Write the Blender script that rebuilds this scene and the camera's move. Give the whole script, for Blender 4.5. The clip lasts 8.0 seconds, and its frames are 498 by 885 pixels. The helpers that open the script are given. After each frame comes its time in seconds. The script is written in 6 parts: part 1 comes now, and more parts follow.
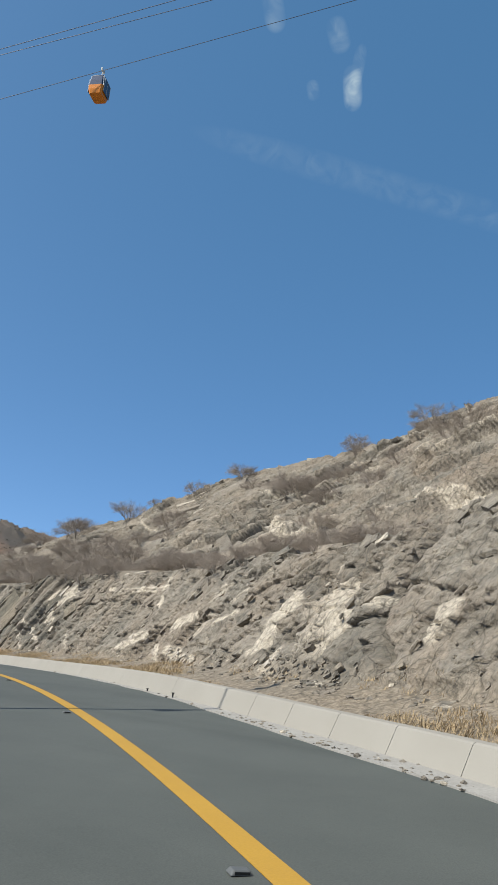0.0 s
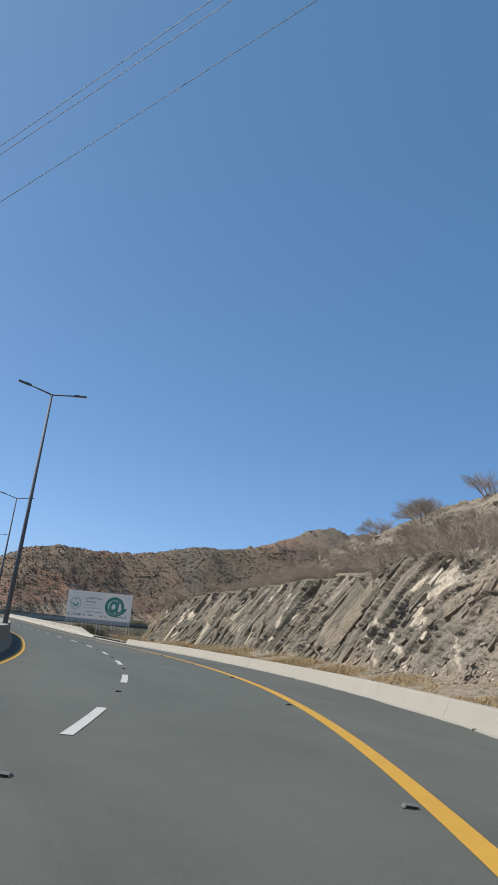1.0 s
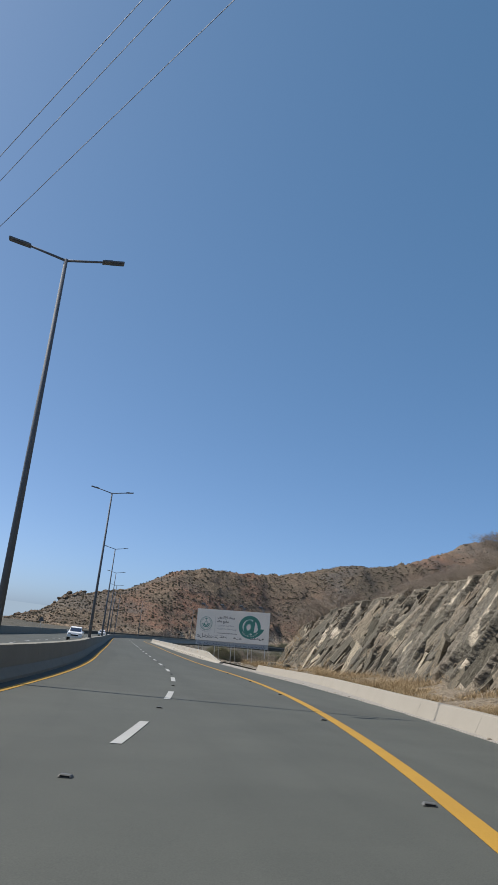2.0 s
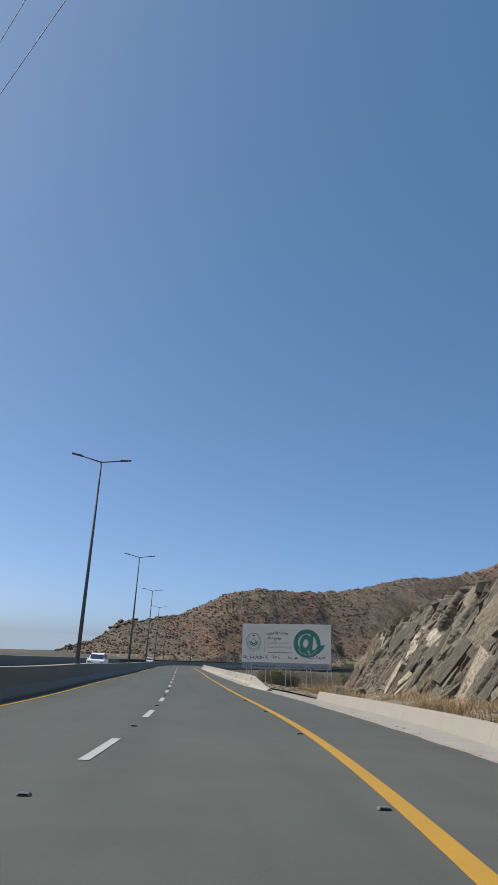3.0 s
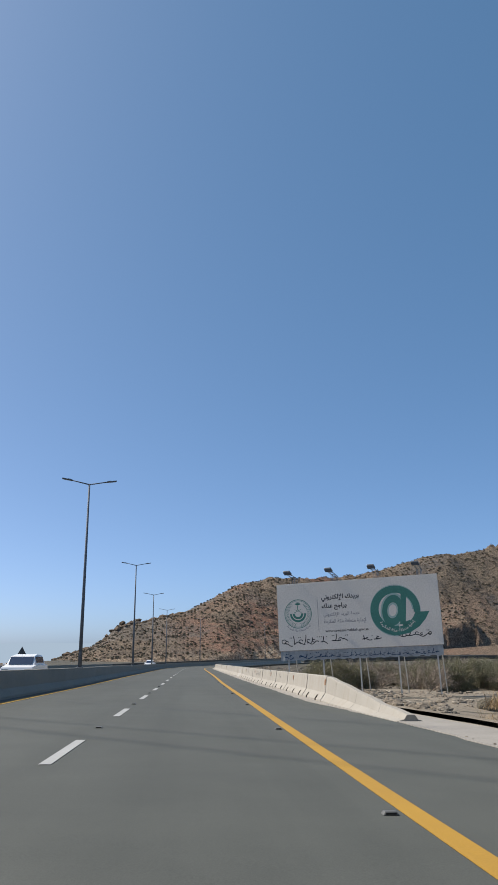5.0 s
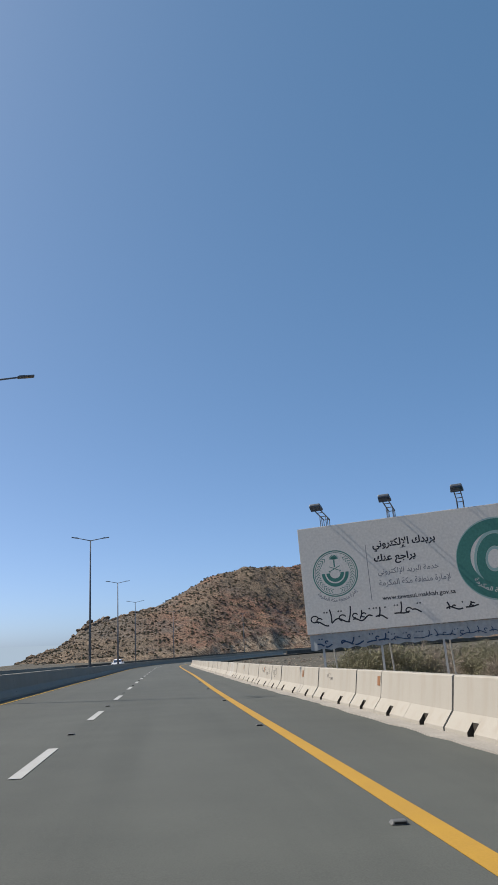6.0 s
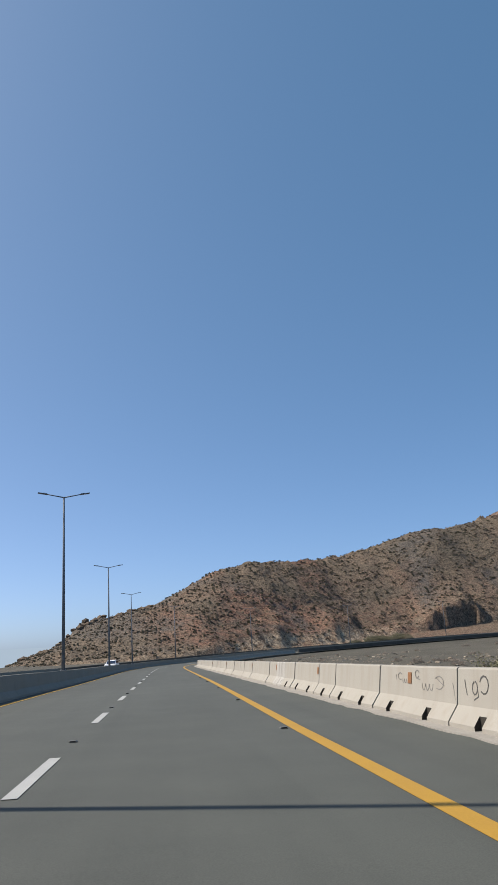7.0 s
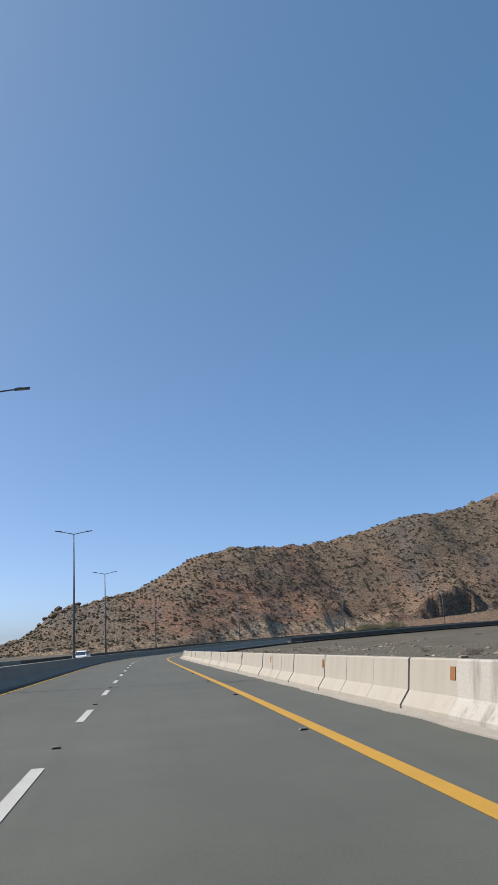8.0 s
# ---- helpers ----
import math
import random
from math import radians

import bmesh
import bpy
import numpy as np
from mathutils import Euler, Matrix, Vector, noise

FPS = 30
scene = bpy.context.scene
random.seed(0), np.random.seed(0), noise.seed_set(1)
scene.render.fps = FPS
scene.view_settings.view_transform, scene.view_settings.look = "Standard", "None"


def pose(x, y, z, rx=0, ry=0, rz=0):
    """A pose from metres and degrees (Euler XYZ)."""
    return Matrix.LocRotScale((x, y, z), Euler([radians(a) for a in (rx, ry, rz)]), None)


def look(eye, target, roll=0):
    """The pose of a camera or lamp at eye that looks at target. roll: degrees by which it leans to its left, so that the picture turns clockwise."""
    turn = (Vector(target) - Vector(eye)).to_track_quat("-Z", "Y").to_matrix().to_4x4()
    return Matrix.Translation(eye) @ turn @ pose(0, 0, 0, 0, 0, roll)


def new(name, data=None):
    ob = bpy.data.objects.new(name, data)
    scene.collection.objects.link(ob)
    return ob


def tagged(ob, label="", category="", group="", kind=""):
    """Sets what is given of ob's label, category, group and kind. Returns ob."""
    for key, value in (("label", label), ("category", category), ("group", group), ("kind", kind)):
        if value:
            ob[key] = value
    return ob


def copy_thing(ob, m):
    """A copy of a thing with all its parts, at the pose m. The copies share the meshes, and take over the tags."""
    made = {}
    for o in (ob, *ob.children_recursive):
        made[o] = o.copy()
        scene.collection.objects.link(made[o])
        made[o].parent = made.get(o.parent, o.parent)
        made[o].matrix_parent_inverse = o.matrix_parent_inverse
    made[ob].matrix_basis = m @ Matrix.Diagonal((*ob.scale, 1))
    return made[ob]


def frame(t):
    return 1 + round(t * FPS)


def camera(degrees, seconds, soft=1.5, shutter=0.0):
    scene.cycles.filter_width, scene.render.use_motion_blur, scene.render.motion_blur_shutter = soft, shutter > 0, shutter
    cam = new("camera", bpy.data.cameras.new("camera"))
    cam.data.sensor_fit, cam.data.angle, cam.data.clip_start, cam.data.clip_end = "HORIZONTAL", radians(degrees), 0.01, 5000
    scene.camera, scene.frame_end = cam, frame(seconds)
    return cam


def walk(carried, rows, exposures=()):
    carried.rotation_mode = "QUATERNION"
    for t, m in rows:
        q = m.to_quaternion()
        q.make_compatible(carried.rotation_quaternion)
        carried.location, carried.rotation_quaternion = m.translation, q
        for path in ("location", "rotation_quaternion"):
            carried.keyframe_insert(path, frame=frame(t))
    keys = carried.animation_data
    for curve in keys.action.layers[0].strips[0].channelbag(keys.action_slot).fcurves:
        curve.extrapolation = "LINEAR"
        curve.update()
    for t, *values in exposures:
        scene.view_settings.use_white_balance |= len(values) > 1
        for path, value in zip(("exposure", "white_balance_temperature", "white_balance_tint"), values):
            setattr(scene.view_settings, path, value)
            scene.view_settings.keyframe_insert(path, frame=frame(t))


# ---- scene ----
cam = camera(36.58, 8.0, soft=1.2)
PATH = [
    (0, (-0.187, -1.349, 1.524), (1.141, 0.039, 2.082), 6.17),
    (0.5, (3.418, 5.418, 1.573), (4.415, 7.072, 2.094), 8.11),
    (1, (6.795, 12.565, 1.572), (7.435, 14.399, 2.051), 7.80),
    (1.5, (9.690, 20.123, 1.545), (10.094, 22.024, 2.016), 7.91),
    (3, (15.474, 45.000, 1.001), (15.615, 46.922, 1.535), 3.90),
    (3.5, (16.267, 53.531, 0.837), (16.379, 55.456, 1.368), 3.03),
    (4, (16.799, 62.543, 0.584), (16.894, 64.469, 1.114), 1.37),
    (5.5, (16.950, 89.419, -0.038), (17.144, 91.340, 0.485), -1.57),
    (6, (16.979, 98.506, -0.173), (17.217, 100.425, 0.338), -2.87),
    (6.5, (16.872, 107.779, -0.359), (17.109, 109.697, 0.156), -2.53),
    (7, (16.845, 117.475, -0.540), (17.089, 119.393, -0.030), -3.48),
    (7.5, (16.763, 126.947, -0.674), (17.004, 128.869, -0.176), -3.93),
    (8, (16.648, 136.426, -0.769), (16.947, 138.344, -0.286), -3.53),
]
walk(cam, [(t, look(eye, target, roll)) for t, eye, target, roll in PATH],
     exposures=[(0.0, 0.38, 6300, 6), (1.0, 0.36, 6500, 8), (1.5, 0.26, 6600, 9), (3.0, 0.15, 6650, 10), (3.5, 0.15, 6650, 10), (4.0, 0.16, 6650, 10),
                (5.5, 0.34, 6800, 11), (6.5, 0.3, 6850, 11), (7.0, 0.32, 6850, 11), (8.0, 0.4, 6850, 11)])

# ---- world, sun, exposure ----
SUN_DIR = Vector((-0.634, 0.225, 0.73)).normalized()      # towards the sun
world = bpy.data.worlds.new("sky")
scene.world = world
world.use_nodes = True
wn = world.node_tree.nodes
sky = wn.new("ShaderNodeTexSky")
sky.sky_type = "NISHITA"
sky.sun_disc = False
sky.sun_elevation = math.asin(SUN_DIR.z)
sky.sun_rotation = math.atan2(SUN_DIR.x, SUN_DIR.y)
sky.altitude = 1500
sky.air_density = 0.5
sky.dust_density = 4.5
sky.ozone_density = 4.0
wn["Background"].inputs["Strength"].default_value = 1.0
dim = wn.new("ShaderNodeMix")                            # clear air: the blue of the whole sky over the brighter rim
dim.data_type, dim.blend_type = "RGBA", "ADD"
dim.inputs[0].default_value = 0.112
dim.inputs[6].default_value = (0.02, 0.083, 0.157, 1)
world.node_tree.links.new(sky.outputs[0], dim.inputs[7])


def sky_math(operation, *values):
    n = wn.new("ShaderNodeVectorMath" if operation == "DOT_PRODUCT" else "ShaderNodeMath")
    n.operation = operation
    for k, v in enumerate(values):
        if isinstance(v, bpy.types.NodeSocket):
            world.node_tree.links.new(v, n.inputs[k])
        else:
            n.inputs[k].default_value = v
    return n.outputs["Value"]


def cirrus():
    """Thin wisps high up, each between two directions with a half width in radians and a strength."""
    way = wn.new("ShaderNodeTexCoord").outputs["Generated"]
    fray = wn.new("ShaderNodeTexNoise")
    fray.inputs["Scale"].default_value, fray.inputs["Detail"].default_value, fray.inputs["Distortion"].default_value = 34, 6, 1.2
    world.node_tree.links.new(way, fray.inputs["Vector"])
    ragged = sky_math("MULTIPLY_ADD", fray.outputs[0], 2.6, -0.75)
    total = 0.0
    for start, end, width, strength in (((0.5600, 0.477, 0.676), (0.5768, 0.4872, 0.6557), 0.012, 0.75), ((0.570, 0.482, 0.665), (0.5522, 0.4596, 0.6956), 0.008, 0.4),
                                        ((0.531, 0.475, 0.701), (0.520, 0.472, 0.711), 0.013, 0.26), ((0.469, 0.522, 0.712), (0.450, 0.513, 0.731), 0.013, 0.4),
                                        ((0.5370, 0.518, 0.6660), (0.542, 0.520, 0.660), 0.008, 0.3), ((0.4723, 0.6323, 0.6141), (0.80, 0.3100, 0.5150), 0.02, 0.11)):
        a, b = Vector(start).normalized(), Vector(end).normalized()
        mid, along = (a + b).normalized(), (b - a).normalized()
        u = sky_math("DIVIDE", sky_math("DOT_PRODUCT", way, along), (b - a).length / 2 + width)
        v = sky_math("DIVIDE", sky_math("DOT_PRODUCT", way, mid.cross(along)), width)
        fade = sky_math("SUBTRACT", 1.0, sky_math("ADD", sky_math("POWER", sky_math("ABSOLUTE", u), 4.0), sky_math("MULTIPLY", v, v)))
        front = sky_math("GREATER_THAN", sky_math("DOT_PRODUCT", way, mid), 0.5)
        fade = sky_math("MULTIPLY", sky_math("MAXIMUM", fade, 0.0), front)
        total = sky_math("MULTIPLY_ADD", fade, strength, total)
    return sky_math("MULTIPLY", total, sky_math("MAXIMUM", ragged, 0.15))


veil = wn.new("ShaderNodeMix")
veil.data_type, veil.clamp_factor = "RGBA", True
veil.inputs[7].default_value = (0.36, 0.44, 0.5, 1)
world.node_tree.links.new(cirrus(), veil.inputs[0])
world.node_tree.links.new(dim.outputs[2], veil.inputs[6])
world.node_tree.links.new(veil.outputs[2], wn["Background"].inputs["Color"])
sun_data = bpy.data.lights.new("sun", "SUN")
sun_data.energy, sun_data.angle, sun_data.color = 4.5, radians(0.53), (1.0, 0.95, 0.88)
sun = new("sun", sun_data)
sun.matrix_world = look(SUN_DIR * 50, (0, 0, 0))


# ---- materials ----
def material(name, base, rough=0.9, metal=0.0, spec=0.3):
    m = bpy.data.materials.new(name)
    m.use_nodes = True
    b = m.node_tree.nodes["Principled BSDF"]
    b.inputs["Base Color"].default_value = (*base, 1)
    b.inputs["Roughness"].default_value = rough
    b.inputs["Metallic"].default_value = metal
    b.inputs["Specular IOR Level"].default_value = spec
    return m


def node(m, kind, **props):
    n = m.node_tree.nodes.new("ShaderNode" + kind)
    for k, v in props.items():
        n.inputs[k].default_value = v
    return n


def link(m, a, b):
    m.node_tree.links.new(a, b)


def coords(m, scale=(1, 1, 1), rot=(0, 0, 0), space="Object"):
    c, mp = node(m, "TexCoord"), node(m, "Mapping")
    mp.inputs["Scale"].default_value, mp.inputs["Rotation"].default_value = scale, rot
    link(m, c.outputs[space], mp.inputs["Vector"])
    return mp.outputs[0]


def ramp(m, fac, stops):
    r = node(m, "ValToRGB")
    e = r.color_ramp.elements
    while len(e) < len(stops):
        e.new(0.5)
    for el, (p, c) in zip(e, stops):
        el.position, el.color = p, (*c, 1) if len(c) == 3 else c
    link(m, fac, r.inputs[0])
    return r.outputs[0]


def noise_tex(m, vec, scale, detail=5.0, rough=0.6):
    n = node(m, "TexNoise", Scale=scale, Detail=detail, Roughness=rough)
    link(m, vec, n.inputs["Vector"])
    return n.outputs["Fac"]


def mix(m, fac, a, b, blend="MIX"):
    n = node(m, "Mix")
    n.data_type, n.blend_type = "RGBA", blend
    for sock, v in ((n.inputs[0], fac), (n.inputs[6], a), (n.inputs[7], b)):
        if isinstance(v, bpy.types.NodeSocket):
            link(m, v, sock)
        else:
            sock.default_value = v if isinstance(v, (int, float)) else (*v, 1)
    return n.outputs[2]


def finish(m, colour, height=None, strength=0.4, dist=0.02):
    b = m.node_tree.nodes["Principled BSDF"]
    link(m, colour, b.inputs["Base Color"])
    if height is not None:
        bp = node(m, "Bump", Strength=strength, Distance=dist)
        link(m, height, bp.inputs["Height"])
        link(m, bp.outputs[0], b.inputs["Normal"])
    return m


def mottled(name, c1, c2, scale, rough=0.9, fine=40.0, bump=0.3, dist=0.01, metal=0.0, stain=None, spec=0.3, space="Object"):
    """Two colours in soft patches, with grain of a finer size."""
    m = material(name, c1, rough, metal, spec)
    v = coords(m, space=space)
    big, small = noise_tex(m, v, scale), noise_tex(m, v, fine, 3)
    col = ramp(m, big, [(0.3, c1), (0.7, c2)])
    col = mix(m, 0.35, col, ramp(m, small, [(0.25, [x * 0.62 for x in c1]), (0.75, [min(1, x * 1.25) for x in c2])]))
    if stain:
        st = ramp(m, noise_tex(m, coords(m, (1, 1, 0.12), space=space), scale * 3, 4), [(0.52, (0, 0, 0)), (0.72, (1, 1, 1))])
        col = mix(m, st, col, stain)
    return finish(m, col, small, bump, dist)


def make_asphalt():
    m = material("asphalt", (0.06, 0.06, 0.06), 0.85, 0, 0.35)
    v = coords(m)
    grain = noise_tex(m, v, 90, 2)
    patch = noise_tex(m, coords(m, (0.25, 0.05, 1)), 1.0, 4)
    blot = noise_tex(m, v, 0.7, 5)
    col = ramp(m, patch, [(0.35, (0.063, 0.066, 0.058)), (0.65, (0.088, 0.092, 0.081))])
    wheel = noise_tex(m, coords(m, (1.1, 0.02, 1)), 1.0, 4)
    col = mix(m, ramp(m, wheel, [(0.48, (0, 0, 0)), (0.68, (0.7, 0.7, 0.7))]), col, (0.048, 0.051, 0.045))
    col = mix(m, 0.35, col, ramp(m, grain, [(0.3, (0.029, 0.03, 0.025)), (0.7, (0.12, 0.126, 0.106))]))
    col = mix(m, 0.3, col, ramp(m, blot, [(0.35, (0.053, 0.057, 0.048)), (0.7, (0.09, 0.094, 0.079))]))
    return finish(m, col, grain, 0.25, 0.006)


def make_rock(name, source, tone=(1, 1, 1)):
    """Grey schist with cream slabs, brown and greenish stains. The shares come from the mesh or from each block's random number."""
    m = material(name, (0.2, 0.18, 0.15), 0.92, 0, 0.2)
    v = node(m, "NewGeometry").outputs["Position"]
    beds = node(m, "Mapping")
    beds.inputs["Scale"].default_value, beds.inputs["Rotation"].default_value = (0.8, 1.3, 0.5), (radians(-55), 0, 0)
    beds.vector_type = "TEXTURE"
    link(m, v, beds.inputs["Vector"])
    strat = beds.outputs[0]
    if source == "mesh":
        a = node(m, "Attribute")
        a.attribute_name = "tint"
        sep = node(m, "SeparateColor")
        link(m, a.outputs["Color"], sep.inputs[0])
        pale_f, dark_f, soil_f = sep.outputs
    else:
        r = node(m, "NewGeometry").outputs["Random Per Island"] if source == "island" else node(m, "ObjectInfo").outputs["Random"]
        pale_f = ramp(m, r, [(0.94, (0, 0, 0)), (0.96, (0.8, 0.8, 0.8))])
        dark_f = ramp(m, r, [(0.06, (0.5, 0.5, 0.5)), (0.25, (0, 0, 0))] if source == "island" else [(0.3, (0.75, 0.75, 0.75)), (0.65, (0, 0, 0))])
        soil_f = ramp(m, r, [(0.55, (0, 0, 0)), (0.6, (0.45, 0.45, 0.45)), (0.7, (0.45, 0.45, 0.45)), (0.75, (0, 0, 0))])
    n1, n2, n3 = noise_tex(m, strat, 1.1, 8, 0.65), noise_tex(m, v, 9, 6, 0.7), noise_tex(m, v, 0.35, 3)
    grey = ramp(m, n1, [(0.3, (0.155, 0.139, 0.117)), (0.45, (0.225, 0.203, 0.171)), (0.58, (0.28, 0.253, 0.212)), (0.72, (0.35, 0.316, 0.265))])
    grey = mix(m, ramp(m, n3, [(0.4, (0, 0, 0)), (0.65, (0.6, 0.6, 0.6))]), grey, (0.27, 0.22, 0.17))
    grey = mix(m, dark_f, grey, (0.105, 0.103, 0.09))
    pale = ramp(m, n2, [(0.3, (0.44, 0.39, 0.31)), (0.6, (0.6, 0.54, 0.45))])
    col = mix(m, pale_f, grey, pale)
    col = mix(m, 1.0, col, tone, "MULTIPLY")
    col = mix(m, soil_f, col, ramp(m, n2, [(0.35, (0.2, 0.165, 0.122)), (0.62, (0.315, 0.268, 0.208))]))
    vor = node(m, "TexVoronoi", Scale=1.15)
    vor.feature = "DISTANCE_TO_EDGE"
    wv = node(m, "Mix")
    wv.data_type, wv.blend_type = "RGBA", "ADD"
    wv.inputs[0].default_value = 0.35
    wn3 = node(m, "TexNoise", Scale=1.8, Detail=4.0)
    link(m, v, wn3.inputs["Vector"])
    link(m, strat, wv.inputs[6])
    link(m, wn3.outputs["Color"], wv.inputs[7])
    link(m, wv.outputs[2], vor.inputs["Vector"])
    crack = ramp(m, vor.outputs["Distance"], [(0.0, (1, 1, 1)), (0.035, (0, 0, 0))])
    col = mix(m, mix(m, 0.55, (0, 0, 0), crack), col, (0.055, 0.048, 0.038))
    col = mix(m, 0.45, col, ramp(m, n2, [(0.34, (0.16, 0.142, 0.115)), (0.66, (0.62, 0.56, 0.46))]), "OVERLAY")
    fine = node(m, "TexVoronoi", Scale=3.6)
    fine.feature = "DISTANCE_TO_EDGE"
    link(m, wv.outputs[2], fine.inputs["Vector"])
    col = mix(m, mix(m, 0.6, (0, 0, 0), ramp(m, fine.outputs["Distance"], [(0.0, (1, 1, 1)), (0.03, (0, 0, 0))])), col, (0.06, 0.052, 0.042))
    height = node(m, "Math")
    link(m, n1, height.inputs[0])
    link(m, n2, height.inputs[1])
    for size, share in ((1.7, 1.1), (4.6, 0.55)):         # chipped facets
        chip = node(m, "TexVoronoi", Scale=size)
        chip.distance = "CHEBYCHEV"
        link(m, wv.outputs[2], chip.inputs["Vector"])
        more = node(m, "Math")
        more.operation = "MULTIPLY_ADD"
        more.inputs[1].default_value = share
        link(m, chip.outputs["Distance"], more.inputs[0])
        link(m, height.outputs[0], more.inputs[2])
        height = more
    return finish(m, col, height.outputs[0], 0.9, 0.07)


def make_hill():
    m = material("red_hillside", (0.2, 0.13, 0.09), 0.95, 0, 0.15)
    v = coords(m)
    n1, n2, n3 = noise_tex(m, v, 0.035, 6, 0.65), noise_tex(m, v, 0.3, 8, 0.75), noise_tex(m, v, 1.3, 6, 0.75)
    a = node(m, "Attribute")
    a.attribute_name = "tint"
    sep = node(m, "SeparateColor")
    link(m, a.outputs["Color"], sep.inputs[0])
    col = ramp(m, n1, [(0.38, (0.132, 0.112, 0.088)), (0.6, (0.19, 0.147, 0.112))])
    col = mix(m, mix(m, sep.outputs[2], (0, 0, 0), ramp(m, n1, [(0.38, (0.35, 0.35, 0.35)), (0.6, (1, 1, 1))])), col, (0.27, 0.15, 0.108))
    col = mix(m, ramp(m, n2, [(0.46, (0, 0, 0)), (0.58, (0.75, 0.75, 0.75))]), col, (0.165, 0.135, 0.102))
    col = mix(m, mix(m, sep.outputs[0], (0, 0, 0), ramp(m, n2, [(0.4, (0.4, 0.4, 0.4)), (0.55, (1, 1, 1))])), col, (0.125, 0.117, 0.11))
    col = mix(m, sep.outputs[1], col, ramp(m, n2, [(0.42, (0.3, 0.215, 0.15)), (0.58, (0.52, 0.42, 0.31))]))
    col = mix(m, 0.8, col, ramp(m, n3, [(0.38, (0.1, 0.09, 0.08)), (0.5, (0.47, 0.45, 0.42)), (0.6, (0.85, 0.8, 0.73))]), "OVERLAY")
    h = node(m, "Math")
    link(m, n2, h.inputs[0])
    link(m, n3, h.inputs[1])
    return finish(m, col, h.outputs[0], 1.0, 0.8)


ASPHALT, HILL = make_asphalt(), make_hill()
ROCK, ROCK_RUBBLE, ROCK_SLAB = make_rock("schist_face", "mesh"), make_rock("schist_rubble", "island"), make_rock("schist_slab", "object", (0.84, 0.84, 0.8))
ROCK_BEDDED = make_rock("bedded_schist", "island", (0.72, 0.71, 0.68))
CREAM_ROCK = mottled("cream_quartz", (0.33, 0.285, 0.225), (0.44, 0.39, 0.32), 1.2, 0.9, 9, 0.6, 0.04)
YELLOW = mottled("yellow_road_paint", (0.43, 0.243, 0.028), (0.37, 0.207, 0.03), 1.2, 0.7, 60, 0.15)
WHITE_LINE = mottled("white_road_paint", (0.42, 0.42, 0.395), (0.35, 0.35, 0.33), 2.0, 0.7, 60, 0.15)
CONCRETE = mottled("pale_concrete", (0.305, 0.283, 0.238), (0.35, 0.325, 0.278), 0.9, 0.9, 90, 0.12, 0.004, stain=(0.3, 0.268, 0.22), space="Object")
KERB_CONCRETE = mottled("weathered_concrete", (0.262, 0.238, 0.196), (0.3, 0.274, 0.228), 0.8, 0.9, 110, 0.15, 0.004)
APRON = mottled("dusty_concrete", (0.25, 0.23, 0.2), (0.32, 0.298, 0.26), 1.5, 0.95, 30, 0.4, 0.01)
DARK_WALL = mottled("dark_brown_concrete", (0.075, 0.066, 0.055), (0.11, 0.098, 0.082), 0.7, 0.95, 20, 0.3, 0.01)
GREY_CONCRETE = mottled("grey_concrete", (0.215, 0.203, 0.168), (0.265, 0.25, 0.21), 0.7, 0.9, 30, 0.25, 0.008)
SAND = mottled("gravelly_sand", (0.17, 0.142, 0.105), (0.26, 0.22, 0.165), 0.35, 0.97, 6, 0.9, 0.08)
GROUND = mottled("stony_ground", (0.062, 0.058, 0.045), (0.115, 0.104, 0.08), 0.09, 0.97, 2.6, 1.0, 0.3)
# dirt and shade inside the drain slots, painted as one near-black colour
SLOT_DARK = mottled("dark_slot_inside", (0.03, 0.026, 0.02), (0.05, 0.043, 0.034), 6, 0.95, 40, 0.5)
SOOT_CONCRETE = mottled("sooty_concrete", (0.33, 0.31, 0.275), (0.39, 0.37, 0.33), 0.9, 0.9, 35, 0.15, 0.005, stain=(0.17, 0.16, 0.145))
STEEL = mottled("painted_steel_pole", (0.115, 0.13, 0.15), (0.15, 0.165, 0.185), 3, 0.65, 50, 0.05, spec=0.2)
LAMP_HEAD = mottled("dark_grey_aluminium", (0.12, 0.13, 0.14), (0.16, 0.17, 0.18), 6, 0.45, 50, 0.05, metal=0.4)
CABLE = material("steel_rope", (0.1, 0.1, 0.11), 0.6, 0.6)
TWIG = mottled("bare_twig", (0.26, 0.21, 0.165), (0.35, 0.29, 0.235), 4, 0.95, 30, 0.2)
LEAF = mottled("dusty_olive_leaf", (0.15, 0.15, 0.085), (0.24, 0.22, 0.135), 2, 0.9, 20, 0.1)
DRY_LEAF = mottled("dry_grey_leaf", (0.26, 0.215, 0.165), (0.33, 0.275, 0.215), 3, 0.95, 30, 0.1)
STRAW = mottled("dry_straw", (0.31, 0.22, 0.118), (0.43, 0.325, 0.19), 1.5, 0.95, 20, 0.1)
SIGN_WHITE = mottled("sign_vinyl", (0.59, 0.555, 0.5), (0.64, 0.605, 0.55), 0.5, 0.6, 12, 0.05)
SIGN_STRIP = mottled("sprayed_over_tin", (0.3, 0.31, 0.31), (0.42, 0.43, 0.42), 1.2, 0.6, 8, 0.1)
SIGN_GREEN = mottled("sign_green", (0.04, 0.16, 0.13), (0.055, 0.2, 0.165), 0.6, 0.6, 12, 0.05)
SIGN_PALE = material("sign_pale_green", (0.27, 0.4, 0.37), 0.6)
INK = material("black_ink", (0.02, 0.02, 0.025), 0.6)
INK_GREY = material("grey_ink", (0.19, 0.19, 0.2), 0.6)
GALV = mottled("galvanised_steel", (0.46, 0.44, 0.4), (0.55, 0.53, 0.49), 4, 0.6, 40, 0.05, metal=0.15)
